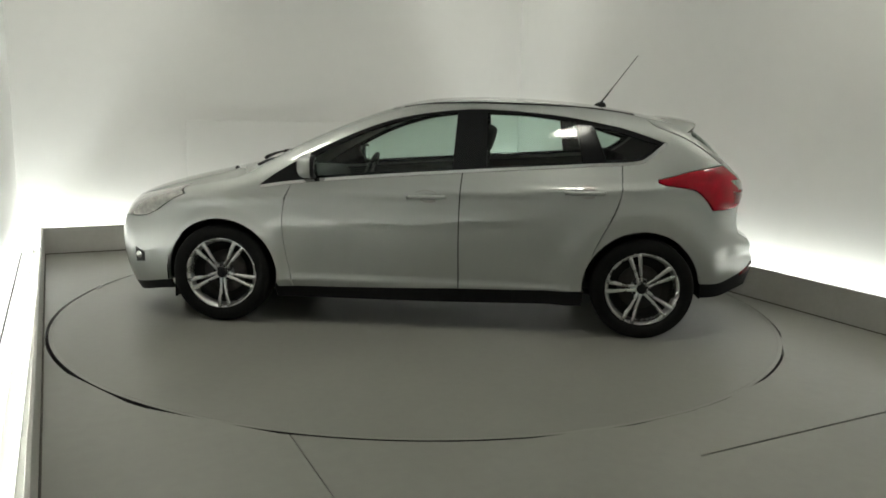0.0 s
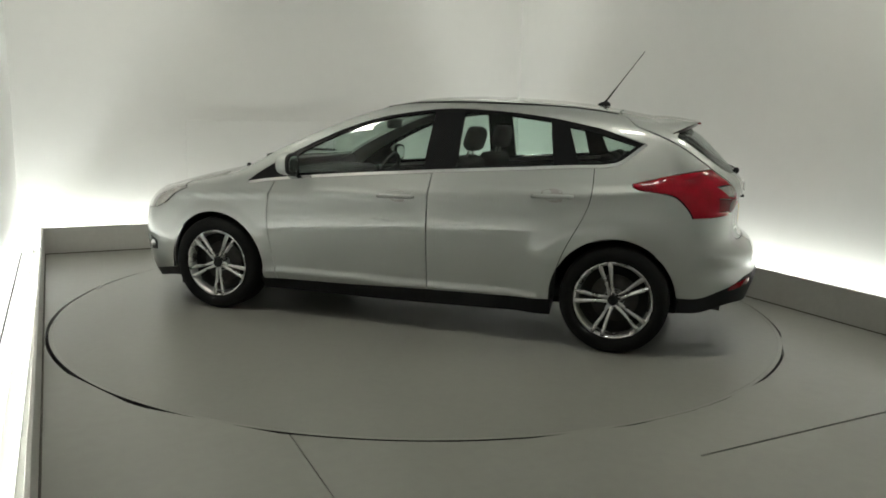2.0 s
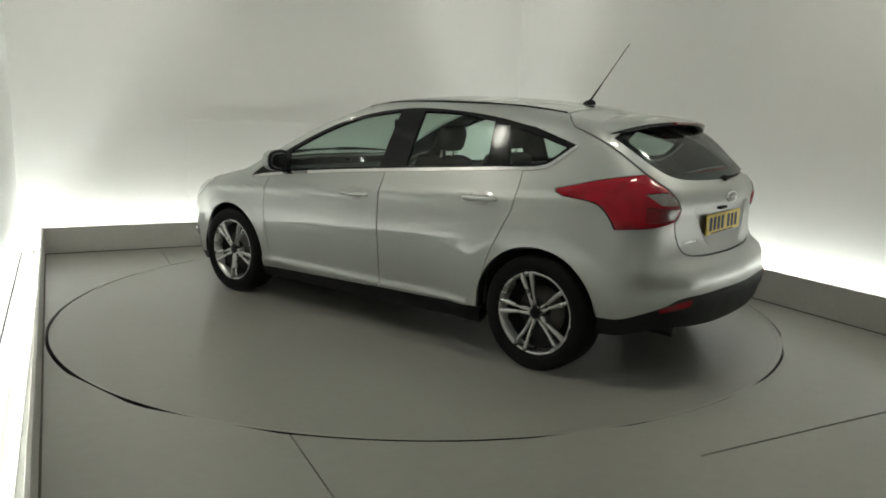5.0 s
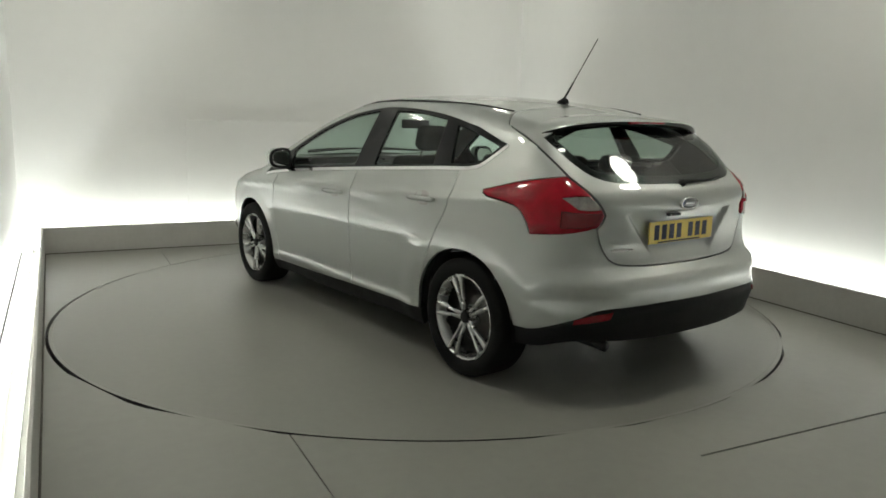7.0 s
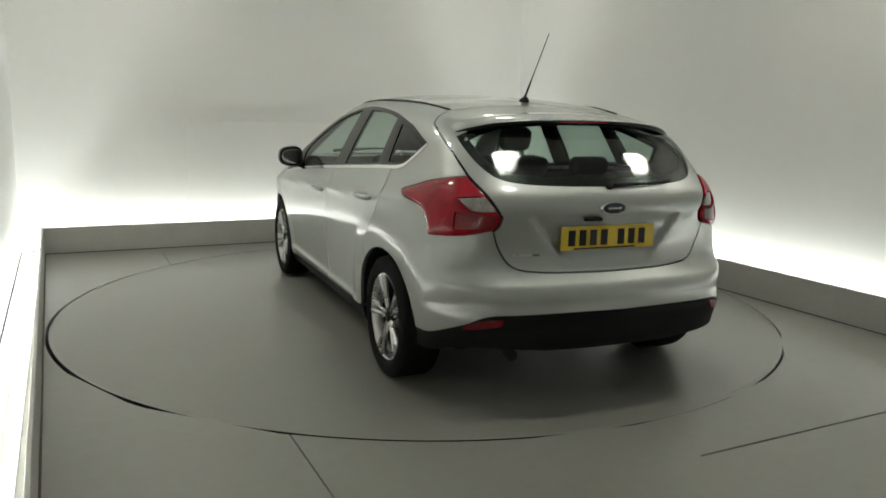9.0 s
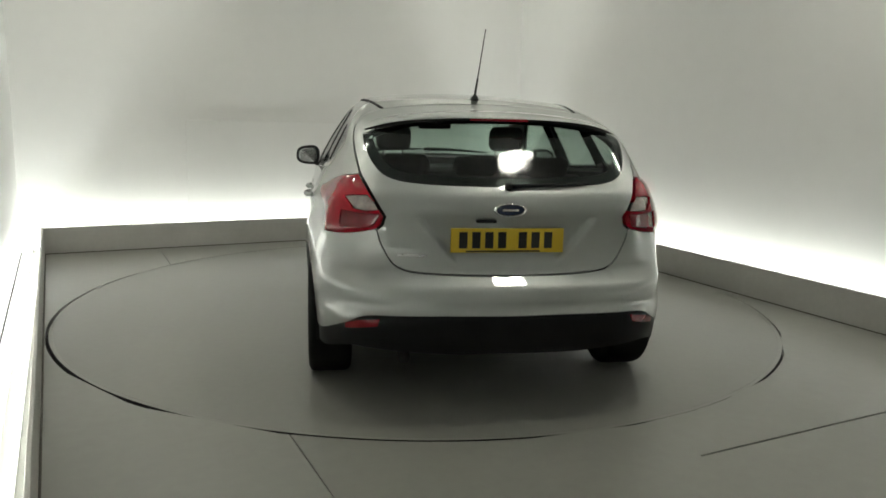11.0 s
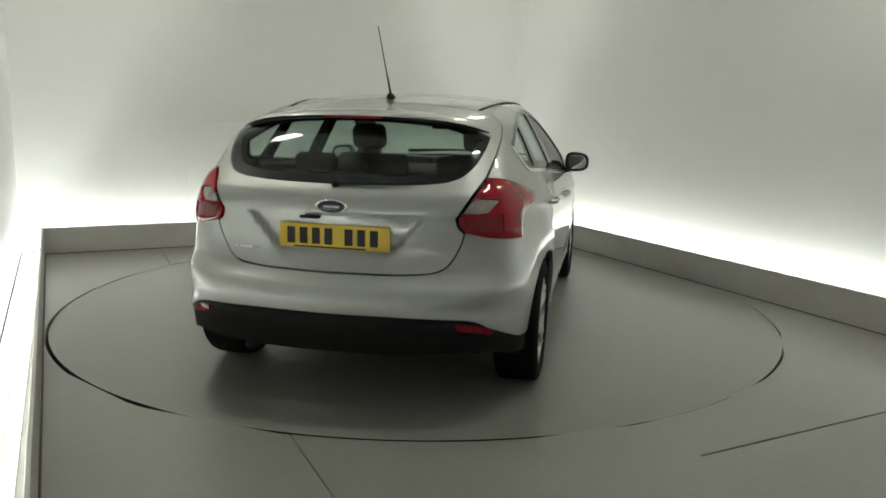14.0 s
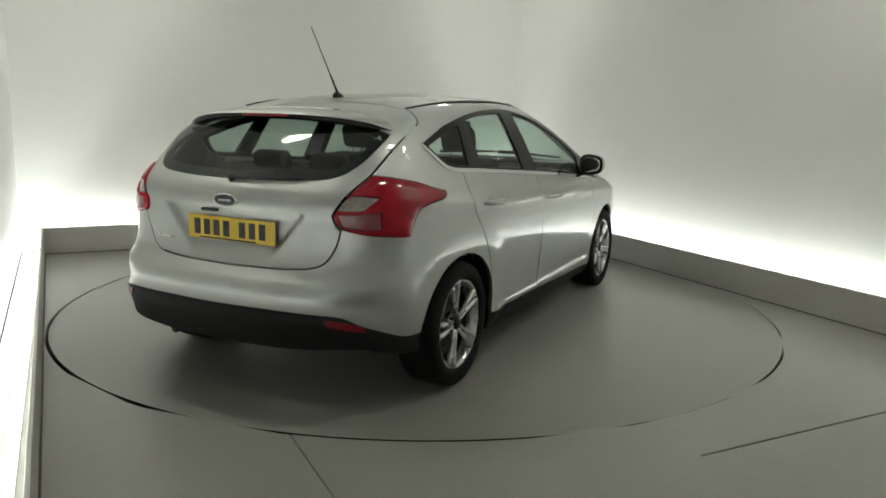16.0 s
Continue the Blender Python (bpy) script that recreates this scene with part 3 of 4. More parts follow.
        strip = outline([S((1.05, 0.884), (0.86, 0.913), (0.43, 0.957), (-0.20, 1.008), (-0.82, 1.053), (-1.17, 1.076), (-1.26, 1.086), (-1.32, 1.108), (-1.44, 1.205)),
                         S((-1.44, 1.205), (-1.445, 1.195)), S((-1.445, 1.195), (-1.325, 1.096), (-1.26, 1.074), (-1.17, 1.064), (-0.82, 1.041), (-0.20, 0.996), (0.43, 0.945), (0.86, 0.902), (1.05, 0.874)), S((1.05, 0.874), (1.05, 0.884))], "mid")
        panel("belt_strip", strip, "mid", M_CHROME, car, side=s, off=0.005, depth=0.008, gap=-0.003, label="thin chrome strip below the windows")
        tail_lamp(s)
        # front wing, lamp
        fx, fz = ARCHES[0]
        wing = outline([back(SEAM_A), S((0.86, 0.245), (fx - ARCH_R + 0.005, 0.243)), arc(fx, fz, ARCH_R, 187, 42, 13), S((fx + ARCH_R * math.cos(math.radians(42)), fz + ARCH_R * math.sin(math.radians(42))), (1.70, 0.64), (1.74, 0.70)),
                        S((1.74, 0.70), (1.55, 0.815)), S((1.55, 0.815)) + T((1.56, 0.70)), T((1.56, 0.70), (1.30, 0.725), (1.06, 0.715)), T((1.06, 0.715), (1.065, 0.76)) + S((1.07, 0.955), (1.07, 0.925), (1.07, 0.888)), S((1.07, 0.888), (0.86, 0.913))], "front")
        panel("front_wing", wing, "front", M_PAINT, car, side=s, gap=0.0012)
        lamp = outline([S((1.55, 0.815), (1.74, 0.70)), S((1.74, 0.70), (1.86, 0.655)) + [("f", 0.60, 0.64)], [("f", 0.60, 0.64), ("f", 0.56, 0.70), ("f", 0.58, 0.76)], [("f", 0.58, 0.76)] + T((1.75, 0.69), (1.56, 0.70)), T((1.56, 0.70)) + S((1.55, 0.815))], "front")
        panel("headlamp", lamp, "front", M_HEAD, car, side=s, label="clear swept-back headlamp", gap=0.006)
        mirror(s)
    # roof, screens, bonnet, gate and bumpers span the car
    roof = mirrored([T((-1.25, 0.0), (-1.25, 0.30), (-1.27, 0.515)), DITCH, T((0.22, 0.555), (0.30, 0.35), (0.33, 0.0))], "mid")
    panel("roof", roof, "mid", M_PAINT, car, gap=0.003)
    screen = mirrored([T((0.33, 0.0), (0.30, 0.35), (0.22, 0.555)), SCREEN_SIDE, T((1.06, 0.715), (1.17, 0.40), (1.21, 0.0))], "mid")
    g = panel("windscreen", screen, "mid", M_GLASS, car, off=-0.004, depth=0.004, step_=0.05, label="laminated windscreen")
    g.visible_shadow = False
    bonnet = mirrored([T((1.21, 0.0), (1.17, 0.40), (1.06, 0.715)), T((1.06, 0.715), (1.30, 0.725), (1.56, 0.70)), T((1.56, 0.70), (1.75, 0.69), (1.95, 0.60)), T((1.95, 0.60), (2.08, 0.35), (2.12, 0.0))], "front")
    panel("bonnet", bonnet, "front", M_PAINT, car)
    front = mirrored([T((2.12, 0.0), (2.08, 0.35), (1.95, 0.60)), T((1.95, 0.60)) + [("f", 0.58, 0.76)], [("f", 0.58, 0.76), ("f", 0.56, 0.70), ("f", 0.60, 0.64)], [("f", 0.60, 0.64)] + S((1.86, 0.655), (1.74, 0.70)),
                      back(S((1.585, 0.541), (1.70, 0.64), (1.74, 0.70))), arc(1.324, 0.305, ARCH_R, 42, -8, 6), S((1.672, 0.256), (1.80, 0.235)) + [("f", 0.60, 0.19), ("f", 0.30, 0.17), ("f", 0.0, 0.17)]], "front")
    panel("front_bumper", front, "front", M_PAINT, car, gap=-0.002, off=-0.0006)
    chin = mirrored([[("f", 0.0, 0.17), ("f", 0.30, 0.17), ("f", 0.60, 0.19)] + S((1.80, 0.235), (1.672, 0.256)), S((1.672, 0.256), (1.66, 0.19)), S((1.66, 0.19), (1.80, 0.17)) + [("f", 0.60, 0.13), ("f", 0.0, 0.12)]], "front")
    panel("front_splitter", chin, "front", M_BLACK, car, off=-0.002, label="matt black front lip")
    glass_out = mirrored([R((0.0, 1.352), (0.30, 1.338), (0.48, 1.302), (0.632, 1.248)), R((0.632, 1.248), (0.625, 1.19), (0.59, 1.115), (0.52, 1.062), (0.36, 1.040), (0.0, 1.032))], "rear")
    gate = mirrored([T((-1.25, 0.0), (-1.25, 0.30), (-1.27, 0.515)), GATE_SIDE, LAMP_IN, LAMP_LOW, GATE_LOW], "rear")
    tg = panel("tailgate", gate, "rear", M_PAINT, car, [glass_out], gap=0.0075, hole_gap=0.0, step_=0.014)
    rg = panel("rear_window", glass_out, "rear", M_REARGLASS, tg, off=-0.003, depth=0.004, gap=0.0008, label="dark tinted rear window")
    rg.visible_shadow = False
    ceramic(glass_out, tg)
    bumper = mirrored([back(GATE_LOW), LAMP_BOT, BUMPER_SEAM, arc(rx, rz, ARCH_R, 129, 172.5, 6), BUMPER_LOW], "rear")
    panel("rear_bumper", bumper, "rear", M_PAINT, car, gap=-0.002, off=-0.0006)
    low = mirrored([back(BUMPER_LOW), S((-1.674, 0.357), (-1.674, 0.265)), S((-1.674, 0.265), (-1.80, 0.27)) + R((0.66, 0.315), (0.30, 0.295), (0.0, 0.295))], "rear")
    panel("rear_valance", low, "rear", M_BLACK, car, off=-0.006, depth=0.10, label="matt black rear valance")
    for s in (1, -1):
        refl = outline([R((0.725, 0.424), (0.66, 0.452), (0.575, 0.466)), R((0.575, 0.466), (0.585, 0.428)), R((0.585, 0.428), (0.725, 0.396)), R((0.725, 0.396), (0.725, 0.424))], "rear")
        panel("reflector", refl, "rear", M_RED_D, car, side=s, off=0.0, depth=0.01, step_=0.05, label="red rear reflector")
    details(tg)


def ceramic(glass_out, tg):
    """The black printed border of the rear window."""
    inner = inset(glass_out, 0.045)
    panel("window_border", glass_out, "rear", M_GLOSS, tg, [inner], off=-0.009, depth=0.002, gap=0.001, hole_gap=0.0, label="black printed glass border")


def handle(door, x, z, s):
    p = on_skin(("s", x, z))
    y = p[1]
    bm = sweep([(x + 0.115, y - 0.004, z - 0.006), (x + 0.095, y + 0.014, z - 0.002), (x + 0.04, y + 0.023, z), (x - 0.05, y + 0.023, z + 0.002), (x - 0.10, y + 0.015, z + 0.002), (x - 0.12, y - 0.004, z + 0.002)],
               [0.012, 0.015, 0.016, 0.016, 0.015, 0.011], 10, 0.9)
    if s < 0:
        bmesh.ops.scale(bm, verts=bm.verts, vec=(1, -1, 1))
    part("handle", bm, M_PAINT, door, smooth=True)
    # no hollow here: a darker sheet on the door paints the recess's shade
    cup = outline([S((x - 0.06, z + 0.03), (x, z + 0.042), (x + 0.06, z + 0.028)), S((x + 0.06, z + 0.028), (x + 0.07, z)), S((x + 0.07, z), (x, z - 0.035), (x - 0.06, z - 0.03)), S((x - 0.06, z - 0.03), (x - 0.06, z + 0.03))], "mid")
    panel("recess_shade", cup, "mid", M_STEEL, door, side=s, off=0.0015, depth=0.002, gap=0, step_=0.05, label="flat sheet with the grip recess's shade in its colour")


def tail_lamp(s):
    full = [LAMP_TOP, LAMP_IN, LAMP_LOW, LAMP_BOT, LAMP_FRONT, LAMP_TIP]
    inner = outline([R((0.715, 0.976), (0.68, 0.983), (0.622, 0.987)), R((0.622, 0.987), (0.60, 0.965), (0.577, 0.928)), R((0.577, 0.928), (0.63, 0.924), (0.675, 0.927)), R((0.675, 0.927), (0.715, 0.976))], "rear")
    low = outline([R((0.572, 0.912), (0.65, 0.910), (0.728, 0.916)), R((0.728, 0.916), (0.738, 0.842)), R((0.738, 0.842), (0.66, 0.845), (0.60, 0.856)), R((0.60, 0.856), (0.572, 0.912))], "rear")
    o = panel("tail_lamp", outline(full, "rear"), "rear", M_RED, car, [inner, low], side=s, off=0.004, bulge=0.012, depth=0.03, step_=0.012, gap=0.0045, hole_gap=0.001, label="red wraparound tail lamp")
    panel("reversing_lens", inner, "rear", M_CLEAR, o, side=s, off=0.007, depth=0.01, step_=0.02, gap=0.001, label="clear reversing light")
    panel("indicator_lens", low, "rear", M_RED_D, o, side=s, off=0.010, depth=0.01, step_=0.02, gap=0.001, label="darker red lens")


def mirror(s):
    def pod(cx, rx_back, rx_front, ry, rz_, power):
        b = bmesh.new()
        bmesh.ops.create_uvsphere(b, u_segments=32, v_segments=20, radius=1)
        for v in b.verts:
            q = Vector([math.copysign(abs(a) ** power, a) for a in v.co])
            y = 0.932 + ry * q.y
            v.co = Vector((cx + (rx_front if q.x > 0 else rx_back) * q.x - 0.10 * (y - 0.932), y, 1.012 + rz_ * q.z * (1 - 0.10 * q.y)))
        bmesh.ops.scale(b, verts=b.verts, vec=(1, s, 1))
        return b
    shell = part("door_mirror", pod(0.735, 0.03, 0.075, 0.090, 0.073, 0.72), M_PAINT, car, smooth=True)
    part("mirror_rim", pod(0.708, 0.012, 0.03, 0.087, 0.071, 0.68), M_BLACK, shell, "black mirror housing back", True)
    part("mirror_glass", pod(0.697, 0.002, 0.008, 0.068, 0.052, 0.66), M_CHROME, shell, "mirror glass", True)
    b = sweep([(0.735, 0.83 * s, 0.935), (0.74, 0.875 * s, 0.95), (0.74, 0.90 * s, 0.975)], [0.035, 0.028, 0.03], 10, 0.6)
    part("mirror_foot", b, M_BLACK, shell, "black mirror foot", True)


def details(tg):
    # spoiler over the rear window
    n, prof = 41, 9
    bm = bmesh.new()
    rows = []
    for i in range(n):
        v = -1 + 2 * i / (n - 1)
        y0 = 0.618 * v
        start = on_skin(("t", -1.42 - 0.08 * v * v, y0)) - np.array((0, 0, 0.002))
        end = np.array((-1.718 + 0.09 * v * v + 0.05 * v ** 6, 0.622 * v, 1.340 - 0.030 * v * v - 0.035 * v ** 6))
        row = []
        for j in range(prof):
            u = j / (prof - 1)
            row.append(start + (end - start) * u + np.array((0, 0, 0.010 * math.sin(math.pi * u) * (1 - v ** 4))))
        drop = 0.026 + 0.018 * v * v
        row += [end + (-0.006, 0, -0.006), end + (0.002, 0, -drop), end + (0.03, 0, -drop - 0.006), end + (0.09 - 0.03 * v ** 6, 0, -drop - 0.004)]
        rows.append([bm.verts.new(tuple(p)) for p in row])
    for a, b in zip(rows, rows[1:]):
        for j in range(len(a) - 1):
            f = bm.faces.new((a[j], b[j], b[j + 1], a[j + 1]))
            f.material_index = 1 if j >= prof else 0
    sp = part("spoiler", bm, M_PAINT, tg, smooth=True)
    sp.data.materials.append(M_GLOSS)
    b = box(-1.732, -1.70, -0.14, 0.14, 1.320, 1.333, 0.004)
    part("brake_light", b, M_RED_D, tg, "narrow red high-level brake light")
    # badge, plate, boot trim
    p = on_skin(("r", 0.0, 0.938))
    bm = lathe([(0.001, 0.006), (0.8, 0.006), (0.92, 0.004), (1.0, 0.0)], 40)
    bmesh.ops.transform(bm, verts=bm.verts, matrix=Matrix.Translation((p[0] - 0.001, 0, 0.938)) @ pose(0, 0, 0, 0, 0, 90) @ Matrix.Diagonal((0.064, 1, 0.025, 1)))
    part("badge", bm, M_BLUE, tg, "dark oval badge", True)
    bm = lathe([(0.86, 0.004), (0.90, 0.009), (1.0, 0.009), (1.06, 0.0)], 40)
    bmesh.ops.transform(bm, verts=bm.verts, matrix=Matrix.Translation((p[0] - 0.001, 0, 0.938)) @ pose(0, 0, 0, 0, 0, 90) @ Matrix.Diagonal((0.072, 1, 0.030, 1)))
    part("badge_rim", bm, M_CHROME, tg, "chrome badge rim", True)
    part("badge_script", box(p[0] - 0.010, p[0] - 0.006, -0.036, 0.036, 0.933, 0.943, 0.0015, 1), M_ALLOY, tg, "plain silver bar")
    px = on_skin(("r", 0.0, 0.80))[0] - 0.010
    plate = part("number_plate", box(px - 0.004, px + 0.003, -0.26, 0.26, 0.742, 0.853, 0.003, 2), M_YELLOW, tg, "yellow number plate")
    y = 0.222
    for i in range(7):
        part("bar", box(px - 0.0055, px - 0.0035, y - 0.038, y, 0.762, 0.836, 0.0008, 1), M_INK, plate)
        y -= 0.059 if i != 3 else 0.095
    part("plate_strip", box(px - 0.0055, px - 0.0035, -0.15, 0.19, 0.7455, 0.7525), M_INK, plate, "dark printed strip")
    pr = on_skin(("r", 0.0, 0.912))[0]
    part("gate_button", box(pr - 0.006, pr + 0.02, 0.06, 0.15, 0.880, 0.893, 0.003, 1), M_BLACK, tg, "black tailgate release")
    # small model name, as a bar
    q = on_skin(("r", 0.43, 0.728))
    b = box(-0.002, 0.002, -0.065, 0.065, -0.005, 0.005, 0.001, 1)
    bmesh.ops.transform(b, verts=b.verts, matrix=Matrix.Translation(q) @ pose(0, 0, 0, 0, 0, -9))
    part("name_bar", b, M_ALLOY, tg, "small silver lettering as a plain bar")
    # wiper
    w0 = on_skin(("r", 0.0, 1.040))
    pts = [w0 + np.array((-0.016, 0, 0)), *[on_skin(("r", a, z)) + np.array((-0.012, 0, 0.004)) for a, z in ((-0.12, 1.038), (-0.26, 1.041), (-0.38, 1.050))]]
    wp = part("wiper", sweep([tuple(a) for a in pts], [0.010, 0.007, 0.006, 0.004], 8), M_BLACK, tg, "black rear wiper", True)
    bm = bmesh.new()
    bmesh.ops.create_uvsphere(bm, u_segments=16, v_segments=10, radius=0.019)
    bmesh.ops.translate(bm, verts=bm.verts, vec=w0 + np.array((-0.014, 0, -0.004)))
    part("wiper_cap", bm, M_BLACK, wp, "", True)
    # roof joint strips
    for s in (1, -1):
        pts = [on_skin(("t", x, y)) * (1, s, 1) + (0, 0, -0.001) for x, y in ((-1.26, 0.516), (-1.15, 0.532), (-1.0, 0.548), (-0.75, 0.564), (-0.5, 0.57), (-0.25, 0.568), (0.0, 0.565), (0.2, 0.556))]
        part("roof_strip", sweep([tuple(a) for a in pts], 0.010, 8, 0.7), M_BLACK, car, "black roof joint strip", True)
    # aerial
    a0 = on_skin(("t", -1.10, 0.0))
    foot = bmesh.new()
    bmesh.ops.create_uvsphere(foot, u_segments=18, v_segments=10, radius=1)
    for v in foot.verts:
        v.co = Vector((a0[0] - 0.01 + 0.045 * v.co.x, 0.022 * v.co.y, a0[2] + 0.028 * max(v.co.z, -0.1) * (1 - 0.3 * v.co.x)))
    ae = part("aerial", foot, M_BLACK, car, "black roof aerial with a thin rod", True)
    tip = np.array((-1.352, 0.0, 1.775))
    base = a0 + (-0.015, 0, 0.02)
    pts = [base + (tip - base) * t for t in (0, 0.06, 0.28, 0.30, 0.97, 1.0)]
    part("rod", sweep([tuple(a) for a in pts], [0.009, 0.006, 0.005, 0.0032, 0.0025, 0.003], 8), M_BLACK, ae, "", True)
    # exhaust, underbody
    part("exhaust", sweep([(-1.6, 0.45, 0.245), (-1.85, 0.45, 0.245), (-1.92, 0.45, 0.24)], 0.027, 14), M_BARREL, car, "dark steel exhaust tip", True)
    part("underbody", box(-1.70, 1.95, -0.66, 0.66, 0.21, 0.33, 0.04), M_BLACK, car, "black underbody")
    for (cx, cz) in ARCHES:
        for s in (1, -1):
            bm = bmesh.new()
            a = []
            for i in range(25):
                t = math.radians(-8 + 196 * i / 24)
                a.append([bm.verts.new((cx + 0.365 * math.cos(t), s * y, cz + 0.365 * math.sin(t))) for y in (0.50, 0.60, 0.70, 0.80, 0.855)])
            for p0, p1 in zip(a, a[1:]):
                for j in range(4):
                    bm.faces.new((p0[j], p0[j + 1], p1[j + 1], p1[j]))
            bm.faces.new([r[0] for r in a])
            part("arch_liner", bm, M_BLACK, car, "black wheel arch liner", True)
    # rear mud flap edges ahead of the front wheels
    for s in (1, -1):
        part("mud_deflector", box(1.655, 1.665, 0.70 * s - 0.10, 0.70 * s + 0.10, 0.13, 0.25, 0.003, 1), M_BLACK, car)
    # cowl, washers and wipers at the foot of the windscreen
    cowl = mirrored([T((1.255, 0.0), (1.215, 0.40), (1.155, 0.58)), T((1.155, 0.58), (1.12, 0.58)), T((1.12, 0.58), (1.17, 0.40), (1.21, 0.0))], "mid")
    panel("cowl", cowl, "mid", M_BLACK, car, off=0.006, gap=0, depth=0.01, step_=0.05, label="black scuttle grille")
    for y0, y1 in ((0.50, 0.0), (-0.02, -0.56)):
        pts = [on_skin(("t", 1.16 - 0.10 * abs(y0 + (y1 - y0) * k) ** 2, y0 + (y1 - y0) * k)) + np.array((0, 0, 0.025)) for k in (0, 0.2, 0.5, 0.8, 1.0)]
        part("wiper", sweep([tuple(a) for a in pts], [0.012, 0.013, 0.010, 0.008, 0.006], 8), M_BLACK, car, "black windscreen wiper", True)
    for s in (1, -1):
        q = on_skin(("t", 1.38, 0.36)) * (1, s, 1)
        bm = bmesh.new()
        bmesh.ops.create_uvsphere(bm, u_segments=12, v_segments=8, radius=0.016)
        bmesh.ops.translate(bm, verts=bm.verts, vec=q)
        part("washer_jet", bm, M_BLACK, car, "black washer jet", True)
        fog = outline([S((1.93, 0.45), (1.86, 0.42)), S((1.86, 0.42), (1.86, 0.36)), S((1.86, 0.36), (1.93, 0.35)), S((1.93, 0.35), (1.93, 0.45))], "front")
        fl = panel("fog_surround", fog, "front", M_BARREL, car, side=s, off=0.003, depth=0.01, gap=0, step_=0.04, label="black fog lamp surround")
        q = on_skin(("s", 1.895, 0.40)) * (1, s, 1)
        bm = bmesh.new()
        bmesh.ops.create_uvsphere(bm, u_segments=16, v_segments=10, radius=0.026)
        bmesh.ops.translate(bm, verts=bm.verts, vec=q + np.array((0.004, -0.008 * s, 0)))
        part("fog_lamp", bm, M_CHROME, fl, "bright round fog lamp", True)


def wheel(x, s):
    """Alloy wheel, axle along y; its outer face looks to +y before turning."""
    w = part("wheel", lathe([(0.205, -0.09), (0.218, -0.10), (0.222, -0.08), (0.205, -0.06), (0.196, 0.02), (0.203, 0.070), (0.214, 0.090), (0.222, 0.097), (0.227, 0.094),
                             (0.227, 0.086), (0.224, 0.07), (0.21, 0.04)], 72), M_ALLOY, car, "five twin-spoke silver alloy wheel", True)
    w.matrix_basis = pose(x, 0.785 * s, 0.313, 0, 40 if x > 0 else 15, 0 if s > 0 else 180)
    part("tyre", lathe([(0.222, 0.085), (0.232, 0.100), (0.250, 0.108), (0.272, 0.110), (0.292, 0.105), (0.307, 0.096), (0.312, 0.082), (0.314, 0.05), (0.314, 0.0), (0.314, -0.05), (0.312, -0.082),
                        (0.304, -0.096), (0.290, -0.105), (0.26, -0.108), (0.222, -0.09)], 80), M_RUBBER, w, "black road tyre", True)
    # near-black colour carries the shade behind the spokes
    part("barrel", lathe([(0.001, -0.02), (0.10, -0.02), (0.19, -0.03), (0.195, 0.02), (0.203, 0.06)], 48), M_BARREL, w, "inner rim with its shade in a near-black colour", True)
    part("brake_disc", lathe([(0.06, 0.0), (0.138, 0.0), (0.138, 0.012), (0.07, 0.012), (0.06, 0.03)], 48), M_DISC, w, "worn steel brake disc", True)
    for k in range(5):
        for e in (1, -1):
            pts, rad = [], []
            for r, o, y, q in ((0.030, 0.010, 0.066, 0.011), (0.060, 0.0125, 0.074, 0.0100), (0.095, 0.0140, 0.079, 0.0085), (0.130, 0.0185, 0.082, 0.0098), (0.165, 0.0245, 0.085, 0.0122), (0.195, 0.0280, 0.087, 0.0130), (0.218, 0.0295, 0.088, 0.0125)):
                a = math.radians(90 + 72 * k)
                pts.append((r * math.cos(a) - e * o * math.sin(a), y, r * math.sin(a) + e * o * math.cos(a)))
                rad.append(q)
            part("spoke", sweep(pts, [1.22 * q for q in rad], 8, 0.85), M_ALLOY, w, "", True)
        a = math.radians(126 + 72 * k)
        part("lug_nut", lathe([(0.0005, 0.083), (0.007, 0.083), (0.009, 0.080), (0.0095, 0.062)], 10), M_BARREL, w).matrix_basis = pose(0.050 * math.cos(a), -0.006, 0.050 * math.sin(a))
    part("hub", lathe([(0.0005, 0.072), (0.046, 0.072), (0.056, 0.066), (0.061, 0.05), (0.061, 0.01)], 40), M_ALLOY, w, "", True)
    part("hub_cap", lathe([(0.0005, 0.088), (0.024, 0.087), (0.030, 0.083), (0.031, 0.070)], 28), M_BLACK, w, "dark centre cap", True)
    return w


def seat(x, y, front=True):
    st = part("seat", box(x - 0.24, x + 0.27, y - 0.25, y + 0.25, 0.36, 0.54, 0.06, 3), M_CLOTH, car, "dark cloth front seat", True)
    m = Matrix.Translation((x - 0.22, y, 0.50)) @ pose(0, 0, 0, 0, -17, 0)
    part("backrest", box(-0.07, 0.07, -0.245, 0.245, 0.0, 0.60, 0.05, 3, m=m), M_CLOTH, st, "", True)
    part("headrest", box(-0.055, 0.05, -0.112, 0.112, 0.645, 0.805, 0.045, 4, m=m), M_CLOTH, st, "", True)
    for o in (-0.06, 0.06):
        p0, p1 = m @ Vector((0, o, 0.55)), m @ Vector((0, o, 0.70))
        part("headrest_post", sweep([tuple(p0), tuple(p1)], 0.007, 8), M_STEEL, st)


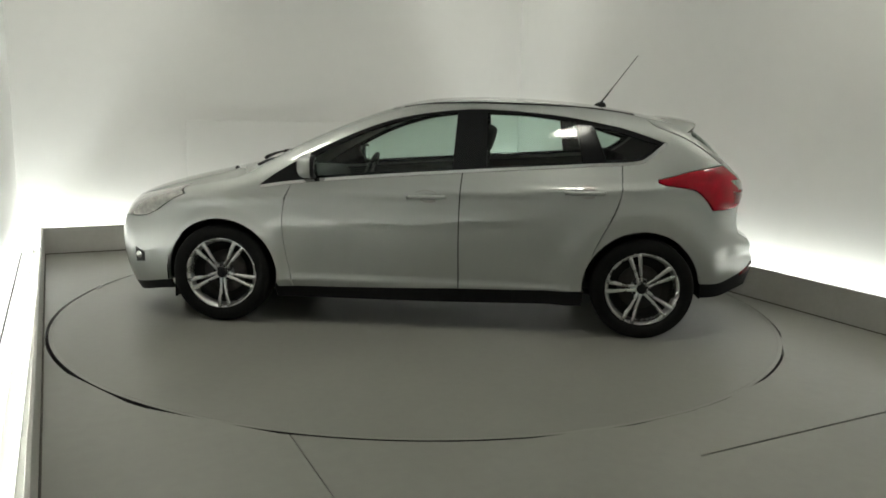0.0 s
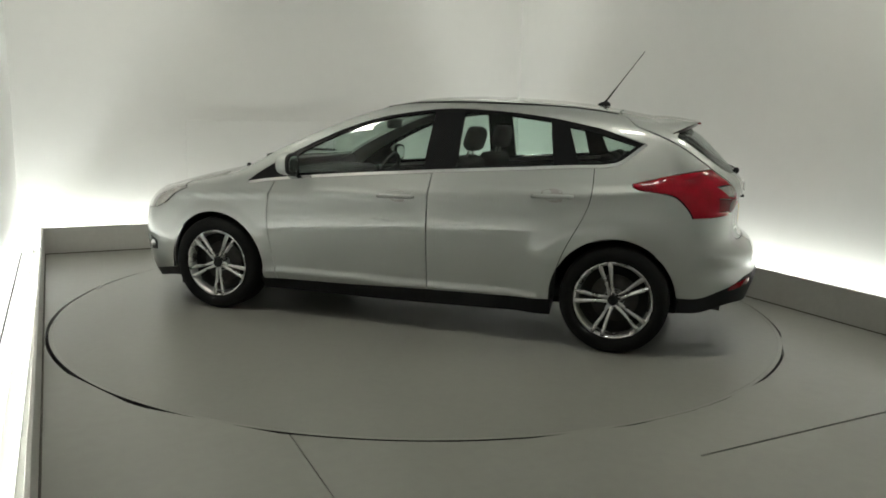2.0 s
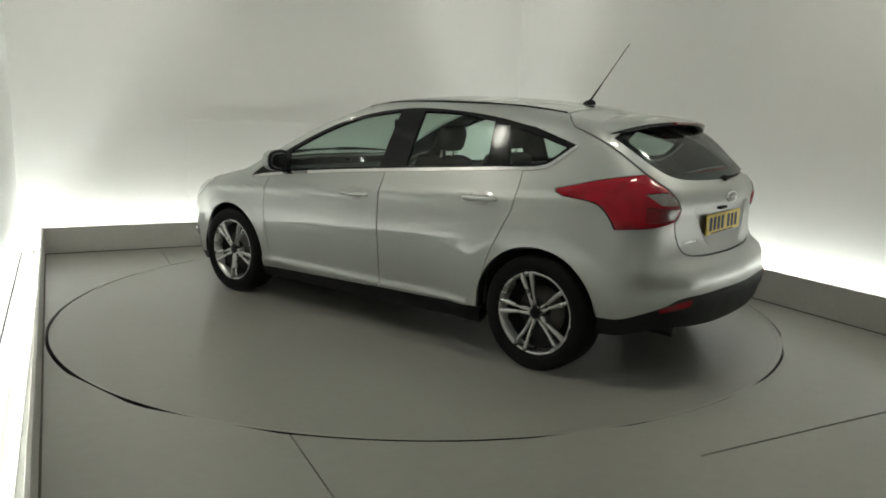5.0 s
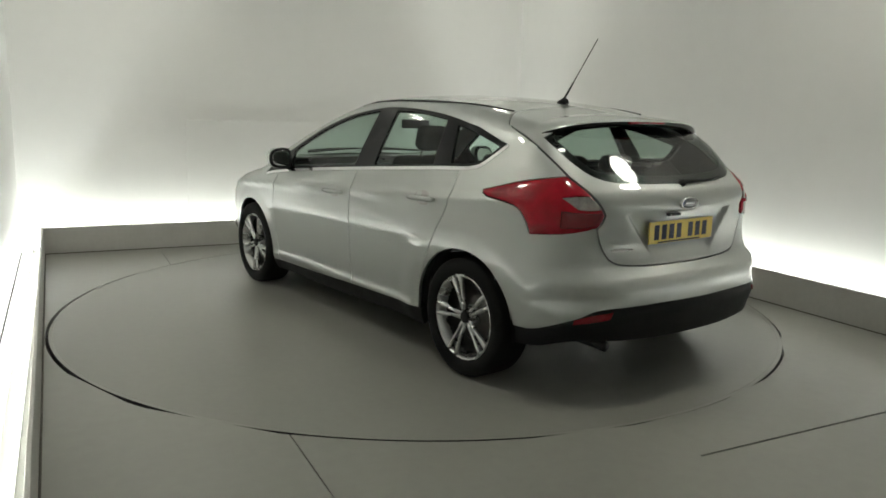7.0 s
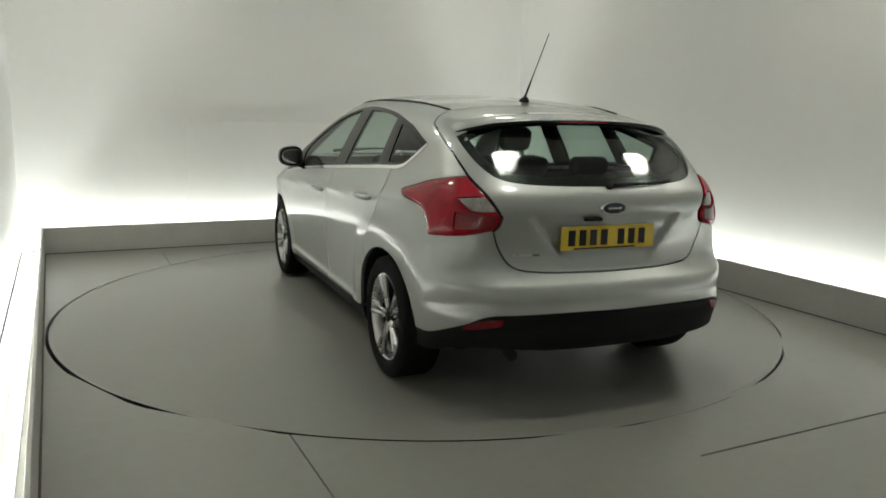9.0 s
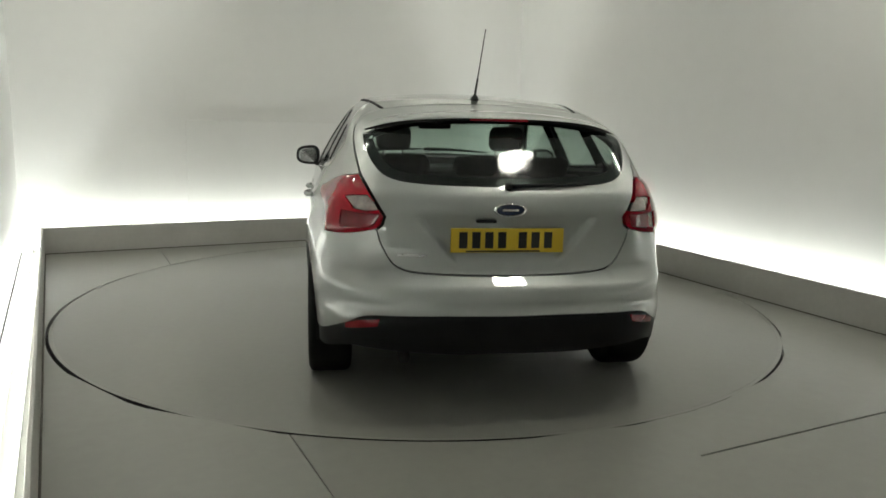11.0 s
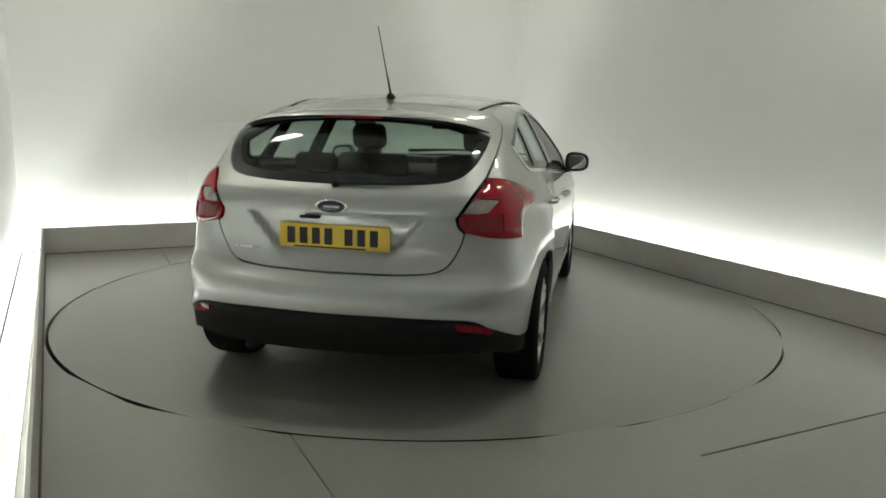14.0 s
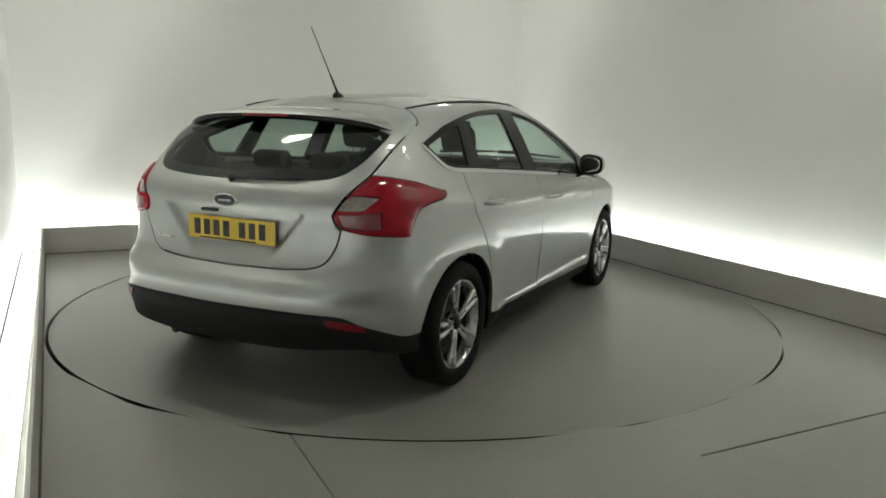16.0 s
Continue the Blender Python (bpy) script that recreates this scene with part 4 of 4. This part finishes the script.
def build_cabin():
    seat(0.10, 0.37)
    seat(0.10, -0.37)
    rs = part("rear_seat", box(-1.0, -0.52, -0.62, 0.62, 0.36, 0.55, 0.06, 3), M_CLOTH, car, "dark cloth rear bench", True)
    m = Matrix.Translation((-0.98, 0, 0.50)) @ pose(0, 0, 0, 0, -20, 0)
    part("backrest", box(-0.07, 0.07, -0.63, 0.63, 0.0, 0.56, 0.06, 3, m=m), M_CLOTH, rs, "", True)
    for y in (-0.40, 0.0, 0.40):
        part("headrest", box(-0.045, 0.045, y - 0.12, y + 0.12, 0.56, 0.66, 0.035, 3, m=m), M_CLOTH, rs, "", True)
    part("parcel_shelf", box(-1.85, -1.16, -0.56, 0.56, 0.985, 1.0, 0.004, 1), M_TRIM, car, "dark parcel shelf")
    part("cabin_floor", box(-1.2, 1.1, -0.72, 0.72, 0.27, 0.33, 0.01, 1), M_TRIM, car, "dark cabin floor")
    part("dashboard", box(0.78, 1.22, -0.68, 0.68, 0.62, 0.93, 0.07, 3), M_TRIM, car, "dark moulded dashboard", True)
    m = Matrix.Translation((0.60, -0.37, 0.86)) @ pose(0, 0, 0, 0, 66, 0)
    n = 36
    pts = [tuple(m @ Vector((0.185 * math.cos(2 * math.pi * i / n), 0.185 * math.sin(2 * math.pi * i / n), 0))) for i in range(n + 1)]
    sw = part("steering_wheel", sweep(pts, 0.014, 8, cap=False), M_TRIM, car, "dark three-spoke steering wheel", True)
    part("boss", box(-0.06, 0.06, -0.08, 0.08, -0.02, 0.03, 0.02, 2, m=m), M_TRIM, sw, "", True)
    for a in (0, 120, 240):
        p1 = m @ Vector((0.18 * math.cos(math.radians(a)), 0.18 * math.sin(math.radians(a)), 0))
        part("spoke", sweep([tuple(m @ Vector((0, 0, 0))), tuple(p1)], 0.014, 8), M_TRIM, sw)
    part("rear_view_mirror", box(0.37, 0.40, -0.12, 0.12, 1.235, 1.30, 0.012, 2), M_BLACK, car, "black rear-view mirror", True)
    roof = mirrored([T((-1.36, 0.0), (-1.36, 0.49)), T((-1.36, 0.49), (-0.5, 0.55), (0.2, 0.54)), T((0.2, 0.54), (0.30, 0.0))], "mid")
    panel("headlining", roof, "mid", M_LINING, car, off=-0.03, depth=0.004, step_=0.08, label="pale roof lining")
    part("boot_floor", box(-1.90, -1.15, -0.52, 0.52, 0.50, 0.53, 0.004, 1), M_TRIM, car, "dark boot floor")


build_skin()
for wx in (1.324, -1.324):
    for ws in (1, -1):
        wheel(wx, ws)
build_cabin()


# ---------------------------------------------------------------- motion of the turntable and the car
def heading(t):
    return 180 - (5.728 + 6.9028 * t + 0.00773 * t * t)


def motions():
    times = [i * 0.5 for i in range(33)]
    ox, oy = 0.1159, 0.1145       # the turning axis, in the car's own space
    rows = []
    for t in times:
        m = pose(0, 0, 0, 0, 0, heading(t))
        rows.append((t, m @ Matrix.Translation((-ox, -oy, 0.0))))
    walk(car, rows)
    walk(turntable, [(t, pose(0, 0, 0, 0, 0, heading(t))) for t in times])


motions()
